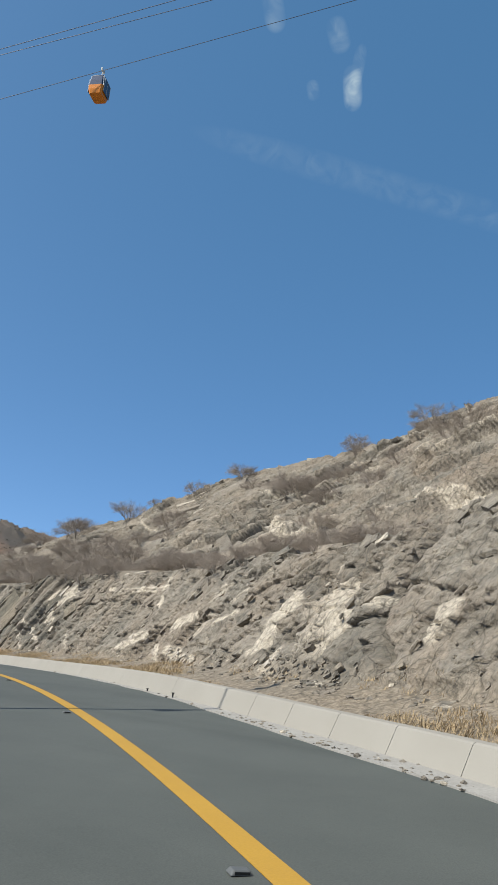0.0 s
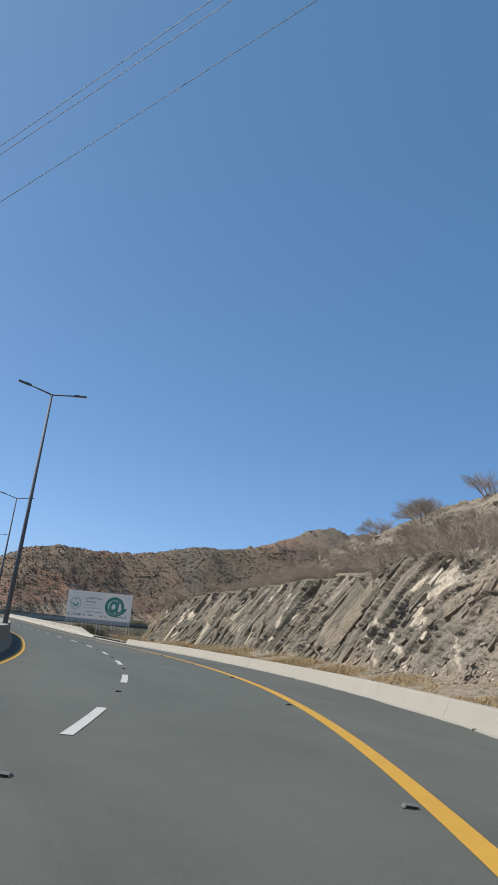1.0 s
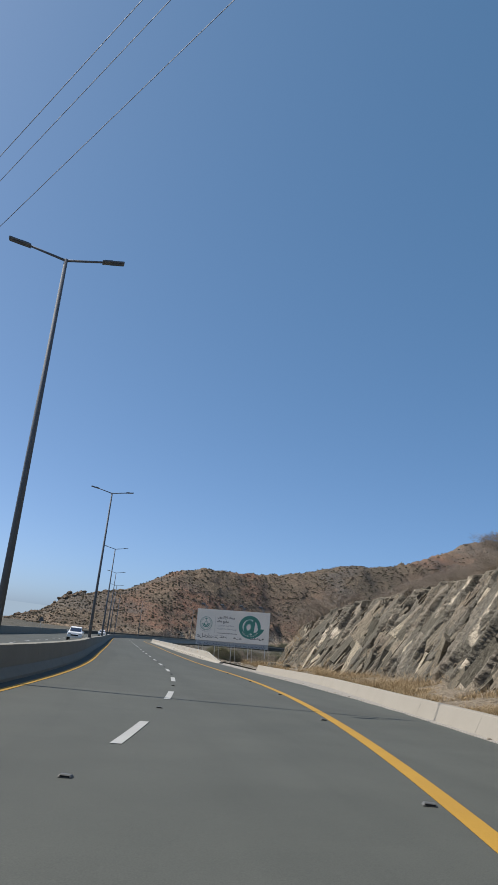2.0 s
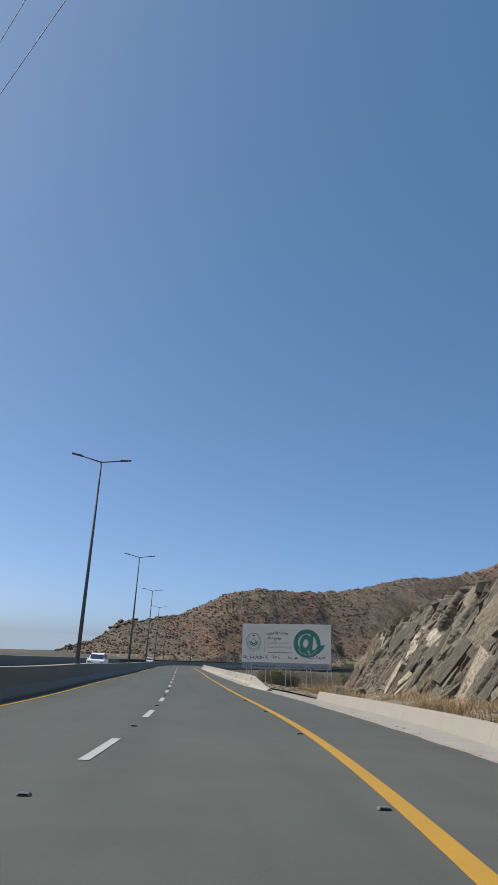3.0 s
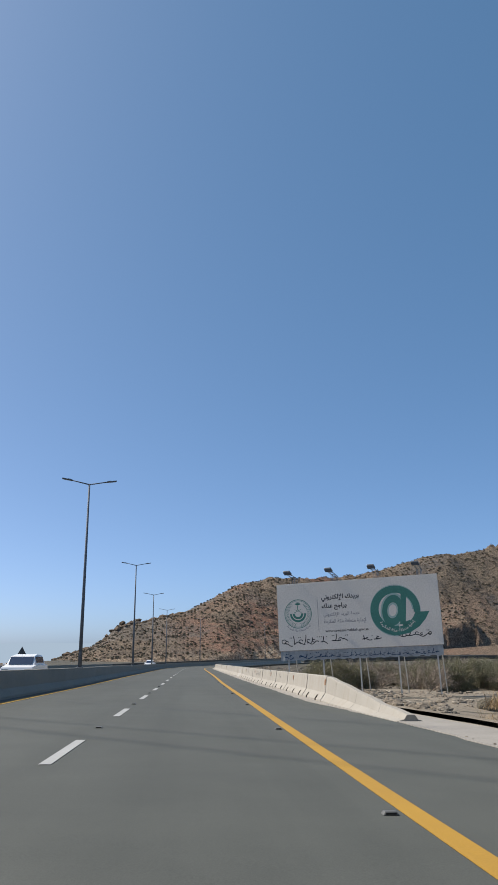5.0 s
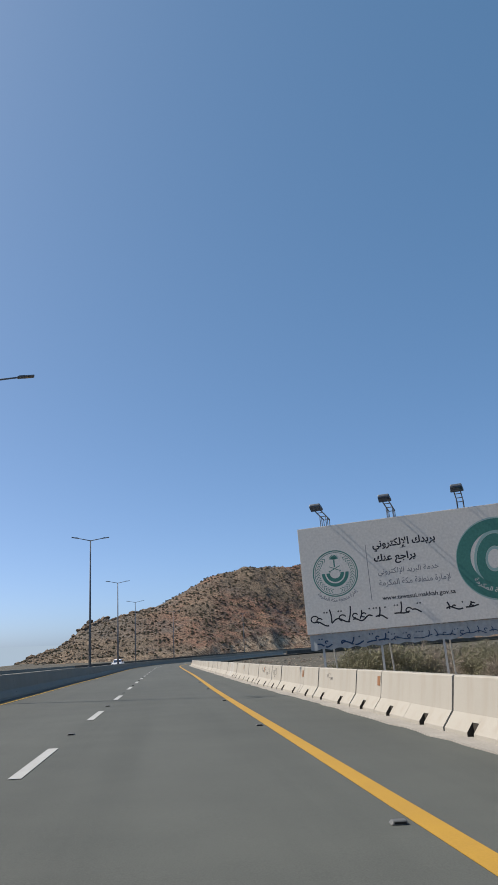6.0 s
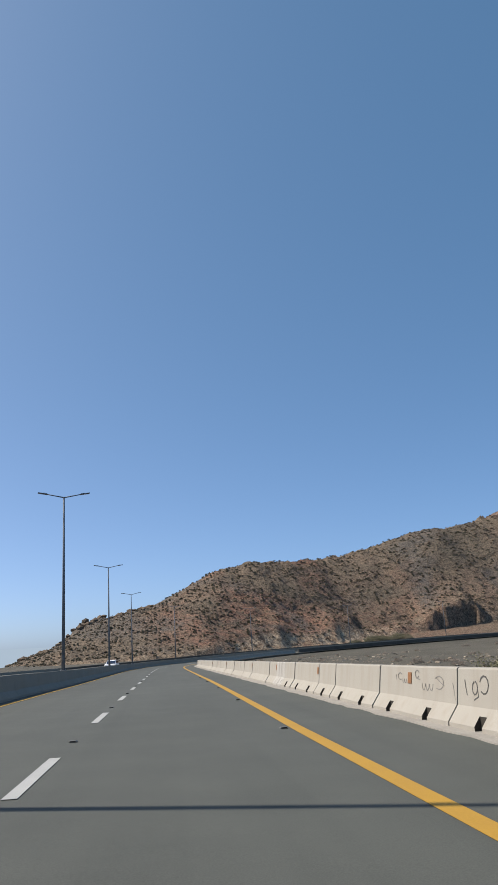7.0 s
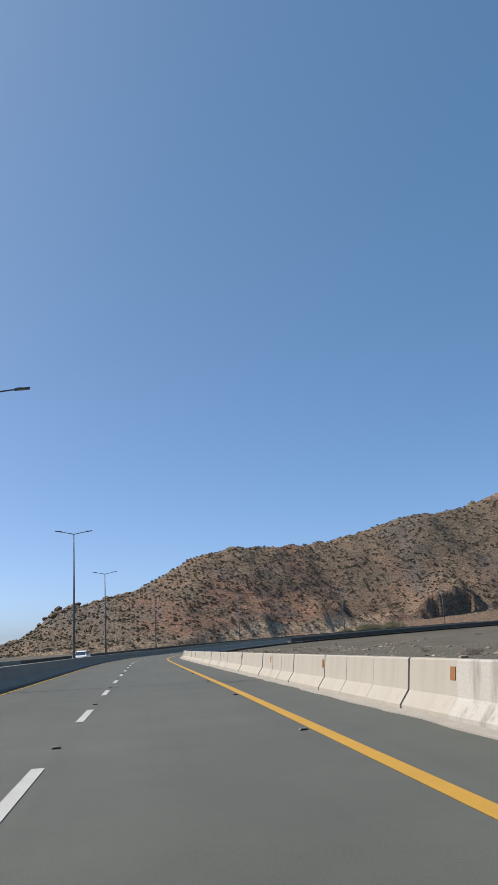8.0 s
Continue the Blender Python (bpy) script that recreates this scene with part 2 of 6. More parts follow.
REFLECTOR = material("amber_reflector", (0.24, 0.1, 0.025), 0.4)
STUD = material("cast_stud", (0.13, 0.13, 0.12), 0.55, 0.3)
STUD_DARK = material("stud_glass", (0.02, 0.02, 0.02), 0.2)
ORANGE = mottled("orange_lacquer", (0.75, 0.24, 0.02), (0.8, 0.27, 0.03), 2, 0.35, 30, 0.02)
DARK_GLASS = material("tinted_glass", (0.03, 0.045, 0.08), 0.08, 0.0, 0.6)
WHITE_PAINT = material("white_car_paint", (0.78, 0.78, 0.77), 0.3, 0, 0.5)
RUBBER = material("tyre_rubber", (0.02, 0.02, 0.02), 0.85)


# ---- helpers for shapes ----
def mesh(name, verts, faces, mat, smooth=False):
    me = bpy.data.meshes.new(name)
    me.from_pydata([tuple(v) for v in verts], [], faces)
    me.materials.append(mat)
    if smooth:
        me.shade_smooth()
    me.update()
    return me


def part(name, bm, mat, parent=None, label="", smooth=False):
    """One bmesh (or mesh) as ONE object under a thing or under a part."""
    if isinstance(bm, bpy.types.Mesh):
        me = bm
    else:
        me = bpy.data.meshes.new(name)
        bm.to_mesh(me)
        bm.free()
        me.materials.append(mat)
        if smooth:
            me.shade_smooth()
    ob = new(name, me)
    ob.parent = parent
    if label:
        ob["label"] = label
    return ob


def thing(name, label, category, group="", kind=""):
    return tagged(new(name), label, category, group, kind)


def box(bm, size, at=(0, 0, 0), rot=None, bevel=0.0, taper=1.0):
    m = Matrix.Translation(at) @ (rot.to_4x4() if rot else Matrix()) @ Matrix.Diagonal((*size, 1))
    r = bmesh.ops.create_cube(bm, size=1, matrix=m)
    if taper != 1.0:
        c = Vector(at)
        for v in r["verts"]:
            if v.co.z > c.z:
                v.co.x = c.x + (v.co.x - c.x) * taper
                v.co.y = c.y + (v.co.y - c.y) * taper
    if bevel:
        edges = list({e for v in r["verts"] for e in v.link_edges})
        bmesh.ops.bevel(bm, geom=edges, offset=bevel, segments=2, affect="EDGES", profile=0.6)
    return bm


def tube(bm, a, b, r1, r2=None, n=8, caps=True):
    a, b = Vector(a), Vector(b)
    d = b - a
    m = Matrix.Translation((a + b) / 2) @ d.to_track_quat("Z", "Y").to_matrix().to_4x4()
    bmesh.ops.create_cone(bm, cap_ends=caps, segments=n, radius1=r1, radius2=r1 if r2 is None else r2, depth=d.length, matrix=m)
    return bm


def ring(bm, r0, r1, depth, at=(0, 0, 0), n=48, a0=0.0, a1=2 * math.pi):
    """A flat ring in the xz plane, facing -y."""
    k = max(3, int(n * (a1 - a0) / (2 * math.pi)))
    rows = []
    for i in range(k + 1):
        a = a0 + (a1 - a0) * i / k
        rows.append([bm.verts.new((at[0] + r * math.cos(a), at[1] + dy, at[2] + r * math.sin(a))) for r, dy in ((r0, 0), (r1, 0), (r1, -depth), (r0, -depth))])
    for p, q in zip(rows, rows[1:]):
        for j in range(4):
            bm.faces.new((p[j], p[(j + 1) % 4], q[(j + 1) % 4], q[j]))
    bmesh.ops.recalc_face_normals(bm, faces=bm.faces)
    return bm


def hashed(*k):
    h = np.zeros(np.broadcast(*k).shape)
    for i, x in enumerate(k):
        h = h + np.asarray(x, float) * (127.1, 311.7, 74.7, 53.3)[i]
    return np.modf(np.abs(np.sin(h) * 43758.5453))[0]


def vnoise(x, y, z=0.0):
    """Smooth value noise between 0 and 1, for arrays."""
    x, y, z = np.broadcast_arrays(np.asarray(x, float), np.asarray(y, float), np.asarray(z, float))
    xi, yi, zi = np.floor(x), np.floor(y), np.floor(z)
    f = [t * t * (3 - 2 * t) for t in (x - xi, y - yi, z - zi)]
    out = 0
    for a in (0, 1):
        for b in (0, 1):
            for c in (0, 1):
                w = (f[0] if a else 1 - f[0]) * (f[1] if b else 1 - f[1]) * (f[2] if c else 1 - f[2])
                out = out + w * hashed(xi + a, yi + b, zi + c)
    return out


def fbm(x, y, z=0.0, octaves=4, gain=0.5):
    s, a, n = 0, 1, 0
    for i in range(octaves):
        s, n = s + a * vnoise(np.asarray(x) * 2 ** i + 17 * i, np.asarray(y) * 2 ** i, np.asarray(z) * 2 ** i), n + a
        a *= gain
    return s / n


def blocks(x, y, z, seed=0.0):
    """Cells of broken rock: for each point a height from its block's own tilted top, the block's random number, and the way to its border."""
    xi, yi, zi = np.floor(x), np.floor(y), np.floor(z)
    best = np.full(x.shape, 9.0)
    second = np.full(x.shape, 9.0)
    h, rnd = np.zeros(x.shape), np.zeros(x.shape)
    for a in (-1, 0, 1):
        for b in (-1, 0, 1):
            for c in (-1, 0, 1):
                cx, cy, cz = xi + a, yi + b, zi + c
                r = [hashed(cx + s, cy + seed, cz) for s in (0.0, 31.3, 57.7, 91.1)]
                dx, dy, dz = x - cx - r[0], y - cy - r[1], z - cz - r[2]
                d = dx * dx + dy * dy + dz * dz
                closer = d < best
                second = np.where(closer, best, np.minimum(second, d))
                h = np.where(closer, (r[3] - 0.5) + (r[0] - 0.35) * dx * 1.3 + (r[1] - 0.5) * dy * 1.2 + (r[2] - 0.5) * dz * 1.2, h)
                rnd = np.where(closer, r[3], rnd)
                best = np.where(closer, d, best)
    return h, rnd, np.sqrt(second) - np.sqrt(best)


def sheet(name, X, Y, Z, mat, tint=None, smooth=False):
    """A grid of points as one mesh."""
    n, m = X.shape
    me = bpy.data.meshes.new(name)
    idx = np.arange(n * m).reshape(n, m)
    quads = np.stack([idx[:-1, :-1], idx[1:, :-1], idx[1:, 1:], idx[:-1, 1:]], -1).reshape(-1, 4)
    me.vertices.add(n * m)
    me.vertices.foreach_set("co", np.stack([X, Y, Z], -1).astype(np.float32).ravel())
    me.loops.add(quads.size)
    me.loops.foreach_set("vertex_index", quads.astype(np.int32).ravel())
    me.polygons.add(len(quads))
    me.polygons.foreach_set("loop_start", np.arange(0, quads.size, 4, dtype=np.int32))
    me.polygons.foreach_set("loop_total", np.full(len(quads), 4, np.int32))
    if tint is not None:
        at = me.color_attributes.new("tint", "FLOAT_COLOR", "POINT")
        at.data.foreach_set("color", np.concatenate([tint, np.ones((*X.shape, 1))], -1).astype(np.float32).ravel())
    me.materials.append(mat)
    me.update(calc_edges=True)
    me.validate()
    if smooth:
        me.shade_smooth()
    return new(name, me)


# ---- the road's line: stations along the lane line, offsets to its right ----
S0, STEP = -60.0, 0.5
ST = np.arange(S0, 560.1, STEP)


def eased(keys, vals, width):
    v = np.interp(ST, keys, vals)
    k = np.exp(-0.5 * (np.arange(-3 * width, 3 * width + STEP, STEP) / width) ** 2)
    pad = len(k) // 2
    return np.convolve(np.pad(v, pad, mode="edge"), k / k.sum(), "valid")[:len(ST)]


HEAD = eased([-60, -30, -3, 8, 21, 31.5, 45, 57, 66, 80, 110, 140, 175, 207, 227, 247, 267, 287, 308, 329, 350, 400, 440, 560],
             [54, 39, 29, 24.3, 18.6, 11.8, 7.0, 3.6, 1.3, 0.4, 0.3, 0.25, 0.22, 0.4, 1.2, 5, 12, 22, 34, 48, 58, 68, 82, 90], 4)
RZ = eased([-60, 0, 10, 21, 32, 45, 55, 65, 75, 88, 100, 110, 120, 130, 150, 166, 207, 247, 287, 328, 369, 420, 520, 560],
           [-0.09, 0.18, 0.26, 0.23, 0.05, -0.26, -0.47, -0.68, -0.93, -1.18, -1.40, -1.57, -1.75, -1.90, -2.20, -2.48, -3.14, -3.80, -4.20, -4.00, -3.70, -3.30, -2.60, -2.40], 4)
BANK = eased([-60, 0, 15, 30, 45, 60, 75, 90, 110, 130, 150, 170, 560], [0.068, 0.068, 0.058, 0.045, 0.039, 0.017, 0.003, -0.019, -0.013, -0.008, -0.005, 0.0, 0.0], 4)
RX = np.concatenate([[0], np.cumsum(np.sin(np.radians(HEAD[:-1])) * STEP)])
RY = np.concatenate([[0], np.cumsum(np.cos(np.radians(HEAD[:-1])) * STEP)])
_i = int((66 - S0) / STEP)
RX, RY = RX - RX[_i] + 14.9, RY - RY[_i] + 66.0


def at_s(s, arr):
    return np.interp(s, ST, arr)


def rp(s, off, up=0.0):
    """A place by the road: station, metres to the right of the lane line, metres over the asphalt."""
    a = np.radians(at_s(s, HEAD))
    o = np.clip(off, -6, 9)
    return Vector((float(at_s(s, RX) + off * np.cos(a)), float(at_s(s, RY) - off * np.sin(a)), float(at_s(s, RZ) + at_s(s, BANK) * o + up)))


def rpose(s, off, up=0.0, turn=0.0):
    """A pose by the road whose y axis runs along it."""
    p = rp(s, off, up)
    pitch = math.degrees(math.atan2(float(at_s(s + 1, RZ) - at_s(s - 1, RZ)), 2))
    return pose(p.x, p.y, p.z, pitch, 0, turn - float(at_s(s, HEAD)))


def strip(name, s0, s1, lanes, mat, step=1.0, thick=0.0, wob=0.0):
    """A band along the road through (offset, height) pairs, which may be functions of the station."""
    ss = np.linspace(s0, s1, max(2, int(round((s1 - s0) / step)) + 1))
    val = lambda v, s: float(v(s)) if callable(v) else v
    verts, k = [], len(lanes)
    for s in ss:
        for o, u in lanes:
            verts.append(rp(s, val(o, s) + (wob * (vnoise(s * 1.3, 3.1) - 0.5) if wob else 0), val(u, s)))
    faces = [(i * k + j, i * k + j + 1, (i + 1) * k + j + 1, (i + 1) * k + j) for i in range(len(ss) - 1) for j in range(k - 1)]
    return mesh(name, verts, faces, mat)


# ---- ground ----
def soft_road_height(x, y):
    w = z = 0
    for i in range(0, len(ST), 24):
        d = (x - RX[i]) ** 2 + (y - RY[i]) ** 2
        k = 1 / (d + 30) ** 2
        w, z = w + k, z + k * RZ[i]
    return z / w


def nearest_road(x, y):
    best, s = np.full(x.shape, 1e12), np.zeros(x.shape)
    for i in range(0, len(ST), 3):
        d = (x - RX[i]) ** 2 + (y - RY[i]) ** 2
        s = np.where(d < best, ST[i], s)
        best = np.minimum(best, d)
    a = np.radians(at_s(s, HEAD))
    off = (x - at_s(s, RX)) * np.cos(a) - (y - at_s(s, RY)) * np.sin(a)
    return s, np.where(np.abs(off) < np.sqrt(best) * 0.7, np.sign(off + 1e-9) * np.sqrt(best), off)


def smooth01(t):
    t = np.clip(t, 0, 1)
    return t * t * (3 - 2 * t)


def ground_height(x, y):
    s, off = nearest_road(x, y)
    zr, zs = at_s(s, RZ), soft_road_height(x, y)
    near = smooth01((np.abs(off) - 9) / 25)
    z = zr * (1 - near) + zs * near - 0.35
    right = smooth01((off - 7) / 8)
    z = z - right * 0.5 + right * (fbm(x / 9, y / 9, 0, 4) - 0.5) * 1.4 + smooth01((off - 14) / 30) * (fbm(x / 40, y / 40, 2.0, 3) - 0.5) * 3.0
    drop = smooth01((-off - 17) / 60) * (1 - smooth01((s - 215) / 45)) * 28
    drop = drop + np.clip(-x - 35, 0, 1600) * 0.09 * smooth01((-off - 17) / 60)
    return z - drop


def axis(lo, hi, dense0, dense1, fine, grow=1.25):
    mid = list(np.arange(dense0, dense1 + fine, fine))
    a, d = mid[-1], fine
    up = []
    while a < hi:
        d *= grow
        a += d
        up.append(a)
    b, d = mid[0], fine
    down = []
    while b > lo:
        d *= grow
        b -= d
        down.append(b)
    return np.array(down[::-1] + mid + up)


GX, GY = np.meshgrid(axis(-4000, 4000, -40, 130, 2.0), axis(-4000, 4000, -30, 400, 2.0), indexing="ij")
ground = sheet("ground", GX, GY, ground_height(GX, GY), GROUND, smooth=True)
tagged(ground, "dark stony desert ground with sparse scrub", "ground", kind="structure")

# ---- road, aprons, lines ----
road = part("road", strip("road", -58, 520, [(-15.3, 0), (-10, 0), (-4.4, 0), (-1.5, 0), (1.5, 0), (3.7, 0), (7.6, 0.004)], ASPHALT, 1.0), ASPHALT)
tagged(road, "smooth dark grey asphalt highway of two carriageways", "road", kind="structure")
apron_in = lambda s: np.interp(s, [-58, 2, 7, 12, 20, 45, 56, 66, 80, 90, 99, 107, 116, 130, 145], [5.9, 5.82, 5.72, 5.85, 5.98, 6.05, 6.0, 6.1, 6.5, 6.6, 6.3, 5.55, 5.55, 5.3, 5.2])
wall_in = lambda s: np.interp(s, [-58, 0, 12, 30, 50, 57, 64, 75, 88, 98], [6.4, 6.25, 6.02, 6.04, 6.15, 6.6, 7.2, 7.68, 8.0, 8.3])
apron_out = lambda s: np.interp(s, [-58, 0, 12, 30, 50, 57, 64, 75, 88, 97, 104, 130], [6.6, 6.45, 6.25, 6.3, 6.4, 6.85, 7.45, 7.95, 8.4, 7.8, 6.9, 6.6])
apron = part("pavement_edge", strip("pavement_edge", -56, 330, [(apron_in, -0.02), (apron_in, 0.02), (apron_out, 0.035), (apron_out, -0.3)], APRON, 0.7, wob=0.12), APRON)
tagged(apron, "dusty cast concrete gutter strip along the asphalt", "gutter", kind="structure")


right_edge = lambda s: np.interp(s, [-60, 0, 30, 52, 90, 130, 160, 560], [3.13, 3.23, 3.49, 3.57, 3.66, 3.56, 3.69, 3.69])
left_edge = lambda s: np.interp(s, [-60, 30, 50, 80, 120, 160, 560], [-3.21, -3.21, -3.71, -3.89, -3.84, -3.85, -3.85])


def road_line(name, s0, s1, off, w, mat, label, step=1.0):
    mid = off if callable(off) else lambda s: off
    lo, hi = lambda s: mid(s) - w / 2, lambda s: mid(s) + w / 2
    ob = part(name, strip(name, s0, s1, [(lo, 0.004), (lo, 0.008), (hi, 0.008), (hi, 0.004)], mat, step), mat, road, label)
    return ob


road_line("edge_line", -56, 500, right_edge, 0.2, YELLOW, "yellow painted edge line")
road_line("edge_line", -56, 500, left_edge, 0.2, YELLOW, "yellow painted edge line")
road_line("edge_line", -56, 500, -6.1, 0.2, YELLOW, "yellow painted edge line")
DASH0, PERIOD = 29.41, 8.716
for i in range(-6, 40):
    s = DASH0 + i * PERIOD
    road_line("lane_dash", s, s + 3.05, 0.0, 0.15, WHITE_LINE, "white painted lane dash", 1.0)
for i in range(-6, 40):
    s = DASH0 + i * PERIOD + 2
    road_line("lane_dash", s, s + 3.0, -10.0, 0.15, WHITE_LINE, "white painted lane dash", 1.0)


def road_stud():
    t = thing("road_stud", "small grey cast road stud with dark lens", "road stud", "road studs")
    bm = bmesh.new()
    box(bm, (0.14, 0.11, 0.028), (0, 0, 0.014), bevel=0.009, taper=0.72)
    part("body", bm, STUD, t)
    for y in (-0.05, 0.05):
        bm = bmesh.new()
        box(bm, (0.09, 0.006, 0.014), (0, y * 1.02, 0.014))
        part("lens", bm, STUD_DARK, t)
    return t


first = road_stud()
first.matrix_basis = rpose(35.52, 0, 0.002)
for i in range(-4, 20):
    s = 35.52 + i * 8.62
    if i:
        copy_thing(first, rpose(s, 0.0, 0.002, (i * 37) % 7 - 3))
    copy_thing(first, rpose(s, float(right_edge(s)) - 0.22, 0.002, (i * 53) % 9 - 4))


# ---- concrete walls and barriers ----
def low_wall(s0, s1):
    """One cast length of the low wall under the rock."""
    a, b = s0 + 0.005, s1 - 0.005
    prof = lambda s: [(wall_in(s), -0.1), (wall_in(s) + 0.02, 0.03), (wall_in(s) + 0.16, wall_h(s) - 0.02), (wall_in(s) + 0.19, wall_h(s)), (wall_in(s) + 0.36, wall_h(s)), (wall_in(s) + 0.4, -0.1)]
    verts = [rp(s, float(o), float(u)) for s in (a, (a + b) / 2, b) for o, u in prof(s)]
    k = 6
    faces = [(i * k + j, i * k + (j + 1) % k, (i + 1) * k + (j + 1) % k, (i + 1) * k + j) for i in range(2) for j in range(k)]
    faces += [tuple(range(k)), tuple(range(2 * k, 3 * k))[::-1]]
    ob = part("low_concrete_wall", mesh("low_concrete_wall", verts, faces, KERB_CONCRETE), KERB_CONCRETE)
    return tagged(ob, "low sloping cast concrete wall holding back the verge", "concrete wall", "low wall lengths")


wall_h = lambda s: np.interp(s, [-58, 7, 15, 25, 60, 87], [0.36, 0.36, 0.43, 0.38, 0.42, 0.46])
s = -40.43
while s < 87:
    long = 1.42 if s < 9 else 4.26
    low_wall(s, min(s + long, 87.6))
    s += long


def jersey_profile(h=0.82):
    return [(0.0, -0.05), (0.0, 0.07), (0.17, 0.30), (0.24, h - 0.02), (0.26, h), (0.40, h), (0.42, h - 0.02), (0.49, 0.30), (0.66, 0.07), (0.66, -0.05)]


def jersey_mesh(length=2.02, h=0.82, slot=True):
    """A barrier length with a drain slot through its foot; y along, x away from the road."""
    pr = jersey_profile(h)
    low = [(x, max(z, 0.2)) if slot else (x, z) for x, z in pr]
    # the feet of the slotted middle start at the slot's top
    low[0], low[1] = (0.095, 0.2), (0.095, 0.2004)
    low[-1], low[-2] = (0.565, 0.2), (0.565, 0.2004)
    L = length / 2
    cuts = [(-L, pr), (-0.12, pr), (-0.12, low), (0.12, low), (0.12, pr), (L, pr)] if slot else [(-L, pr), (L, pr)]
    verts, faces, k = [], [], len(pr)
    for y, p in cuts:
        verts += [(x, y, z) for x, z in p]
    for i in range(len(cuts) - 1):
        for j in range(k):
            faces.append((i * k + j, (i + 1) * k + j, (i + 1) * k + (j + 1) % k, i * k + (j + 1) % k))
    n = len(cuts)
    faces += [tuple(range(k)), tuple(range((n - 1) * k, n * k))[::-1]]
    me = mesh("barrier_body", verts, faces, CONCRETE)
    # slot faces take the dark colour that stands for dirt and shade
    me.materials.append(SLOT_DARK)
    for p in me.polygons:
        if slot and abs(p.center.y) < 0.121 and p.center.z < 0.21:
            p.material_index = 1
    bm = bmesh.new()
    bm.from_mesh(me)
    bmesh.ops.remove_doubles(bm, verts=bm.verts, dist=0.0005)
    bmesh.ops.recalc_face_normals(bm, faces=bm.faces)
    bm.to_mesh(me)
    bm.free()
    return me


bar_off = lambda s: np.interp(s, [97, 100, 108, 116, 124, 130, 155], [6.1, 6.03, 5.9, 5.9, 5.72, 5.55, 5.46])
unit_mesh = jersey_mesh()
refl_bm = bmesh.new()
box(refl_bm, (0.012, 0.19, 0.19), (0, 0, 0), bevel=0.003)
refl_mesh = bpy.data.meshes.new("reflector")
refl_bm.to_mesh(refl_mesh)
refl_bm.free()
refl_mesh.materials.append(REFLECTOR)
# added dark plug, stands for the shade seen through the slot
slot_bm = bmesh.new()
box(slot_bm, (0.46, 0.236, 0.2), (0.33, 0, 0.098))
slot_mesh = bpy.data.meshes.new("drain_slot")
slot_bm.to_mesh(slot_mesh)
slot_bm.free()
slot_mesh.materials.append(SLOT_DARK)
plain_mesh = jersey_mesh(slot=False)
soot_mesh = plain_mesh.copy()
soot_mesh.materials.clear()
soot_mesh.materials.append(SOOT_CONCRETE)
s, n = 107.28, 0
while s < 325:
    sooty, slotted, marked = n == 19, s < 144.5, n % 4 == 0
    t = part("jersey_barrier", soot_mesh if sooty else unit_mesh if slotted else plain_mesh, CONCRETE)
    if slotted:
        part("drain_slot", slot_mesh, SLOT_DARK, t, "dark plug painted as the shade inside the drain slot")
    tagged(t, ("soot-stained" if sooty else "pale cream") + " concrete road barrier" + (" with drain slot" if slotted else " without a slot") + (" and amber reflector" if marked else ""), "road barrier", "roadside barriers")
    lean = math.degrees(math.atan(float(bar_off(s + 1) - bar_off(s - 1)) / 2))
    t.matrix_basis = rpose(s, float(bar_off(s)) + 0.01 * math.sin(n * 2.3), 0.012, 0.2 * math.sin(n * 1.7) - lean)
    if marked:
        r = part("reflector", refl_mesh, REFLECTOR, t, "amber reflector plate")
        r.matrix_basis = pose(0.209, -0.86, 0.62, 0, 8, 0)
    s, n = s + 2.055, n + 1


def end_unit(s0, s1, h0, h1, o0, o1):
    verts = []
    for s, h, o in ((s0, h0, o0), ((s0 + s1) / 2, (h0 + h1) / 2 + 0.02, (o0 + o1) / 2), (s1, h1, o1)):
        q = h / 0.82
        verts += [rp(s, o + x, z * q) for x, z in jersey_profile()]
    k = 10
    faces = [(i * k + j, i * k + (j + 1) % k, (i + 1) * k + (j + 1) % k, (i + 1) * k + j) for i in range(2) for j in range(k)]
    faces += [tuple(range(k))[::-1], tuple(range(2 * k, 3 * k))]
    ob = part("barrier_end", mesh("barrier_end", verts, faces, CONCRETE), CONCRETE)
    return tagged(ob, "pale concrete barrier end sloping down to the ground", "road barrier", "barrier end lengths")


end_unit(98.0, 99.9, 0.16, 0.29, 6.3, 6.17)
end_unit(99.92, 102.2, 0.29, 0.5, 6.17, 6.07)
end_unit(102.22, 104.7, 0.5, 0.71, 6.07, 5.97)
end_unit(104.72, 106.24, 0.71, 0.82, 5.97, 5.93)


def wall_unit(name, s0, s1, prof, mat, label, category, group):
    verts, k = [], len(prof)
    for s in (s0, (s0 + s1) / 2, s1):
        verts += [rp(s, o + (float(left_edge(s)) + 3.95 if -6 < o < 0 else 0), u) for o, u in prof]
    faces = [(i * k + j, i * k + (j + 1) % k, (i + 1) * k + (j + 1) % k, (i + 1) * k + j) for i in range(2) for j in range(k)]
    faces += [tuple(range(k))[::-1], tuple(range(2 * k, 3 * k))]
    return tagged(part(name, mesh(name, verts, faces, mat), mat), label, category, group)


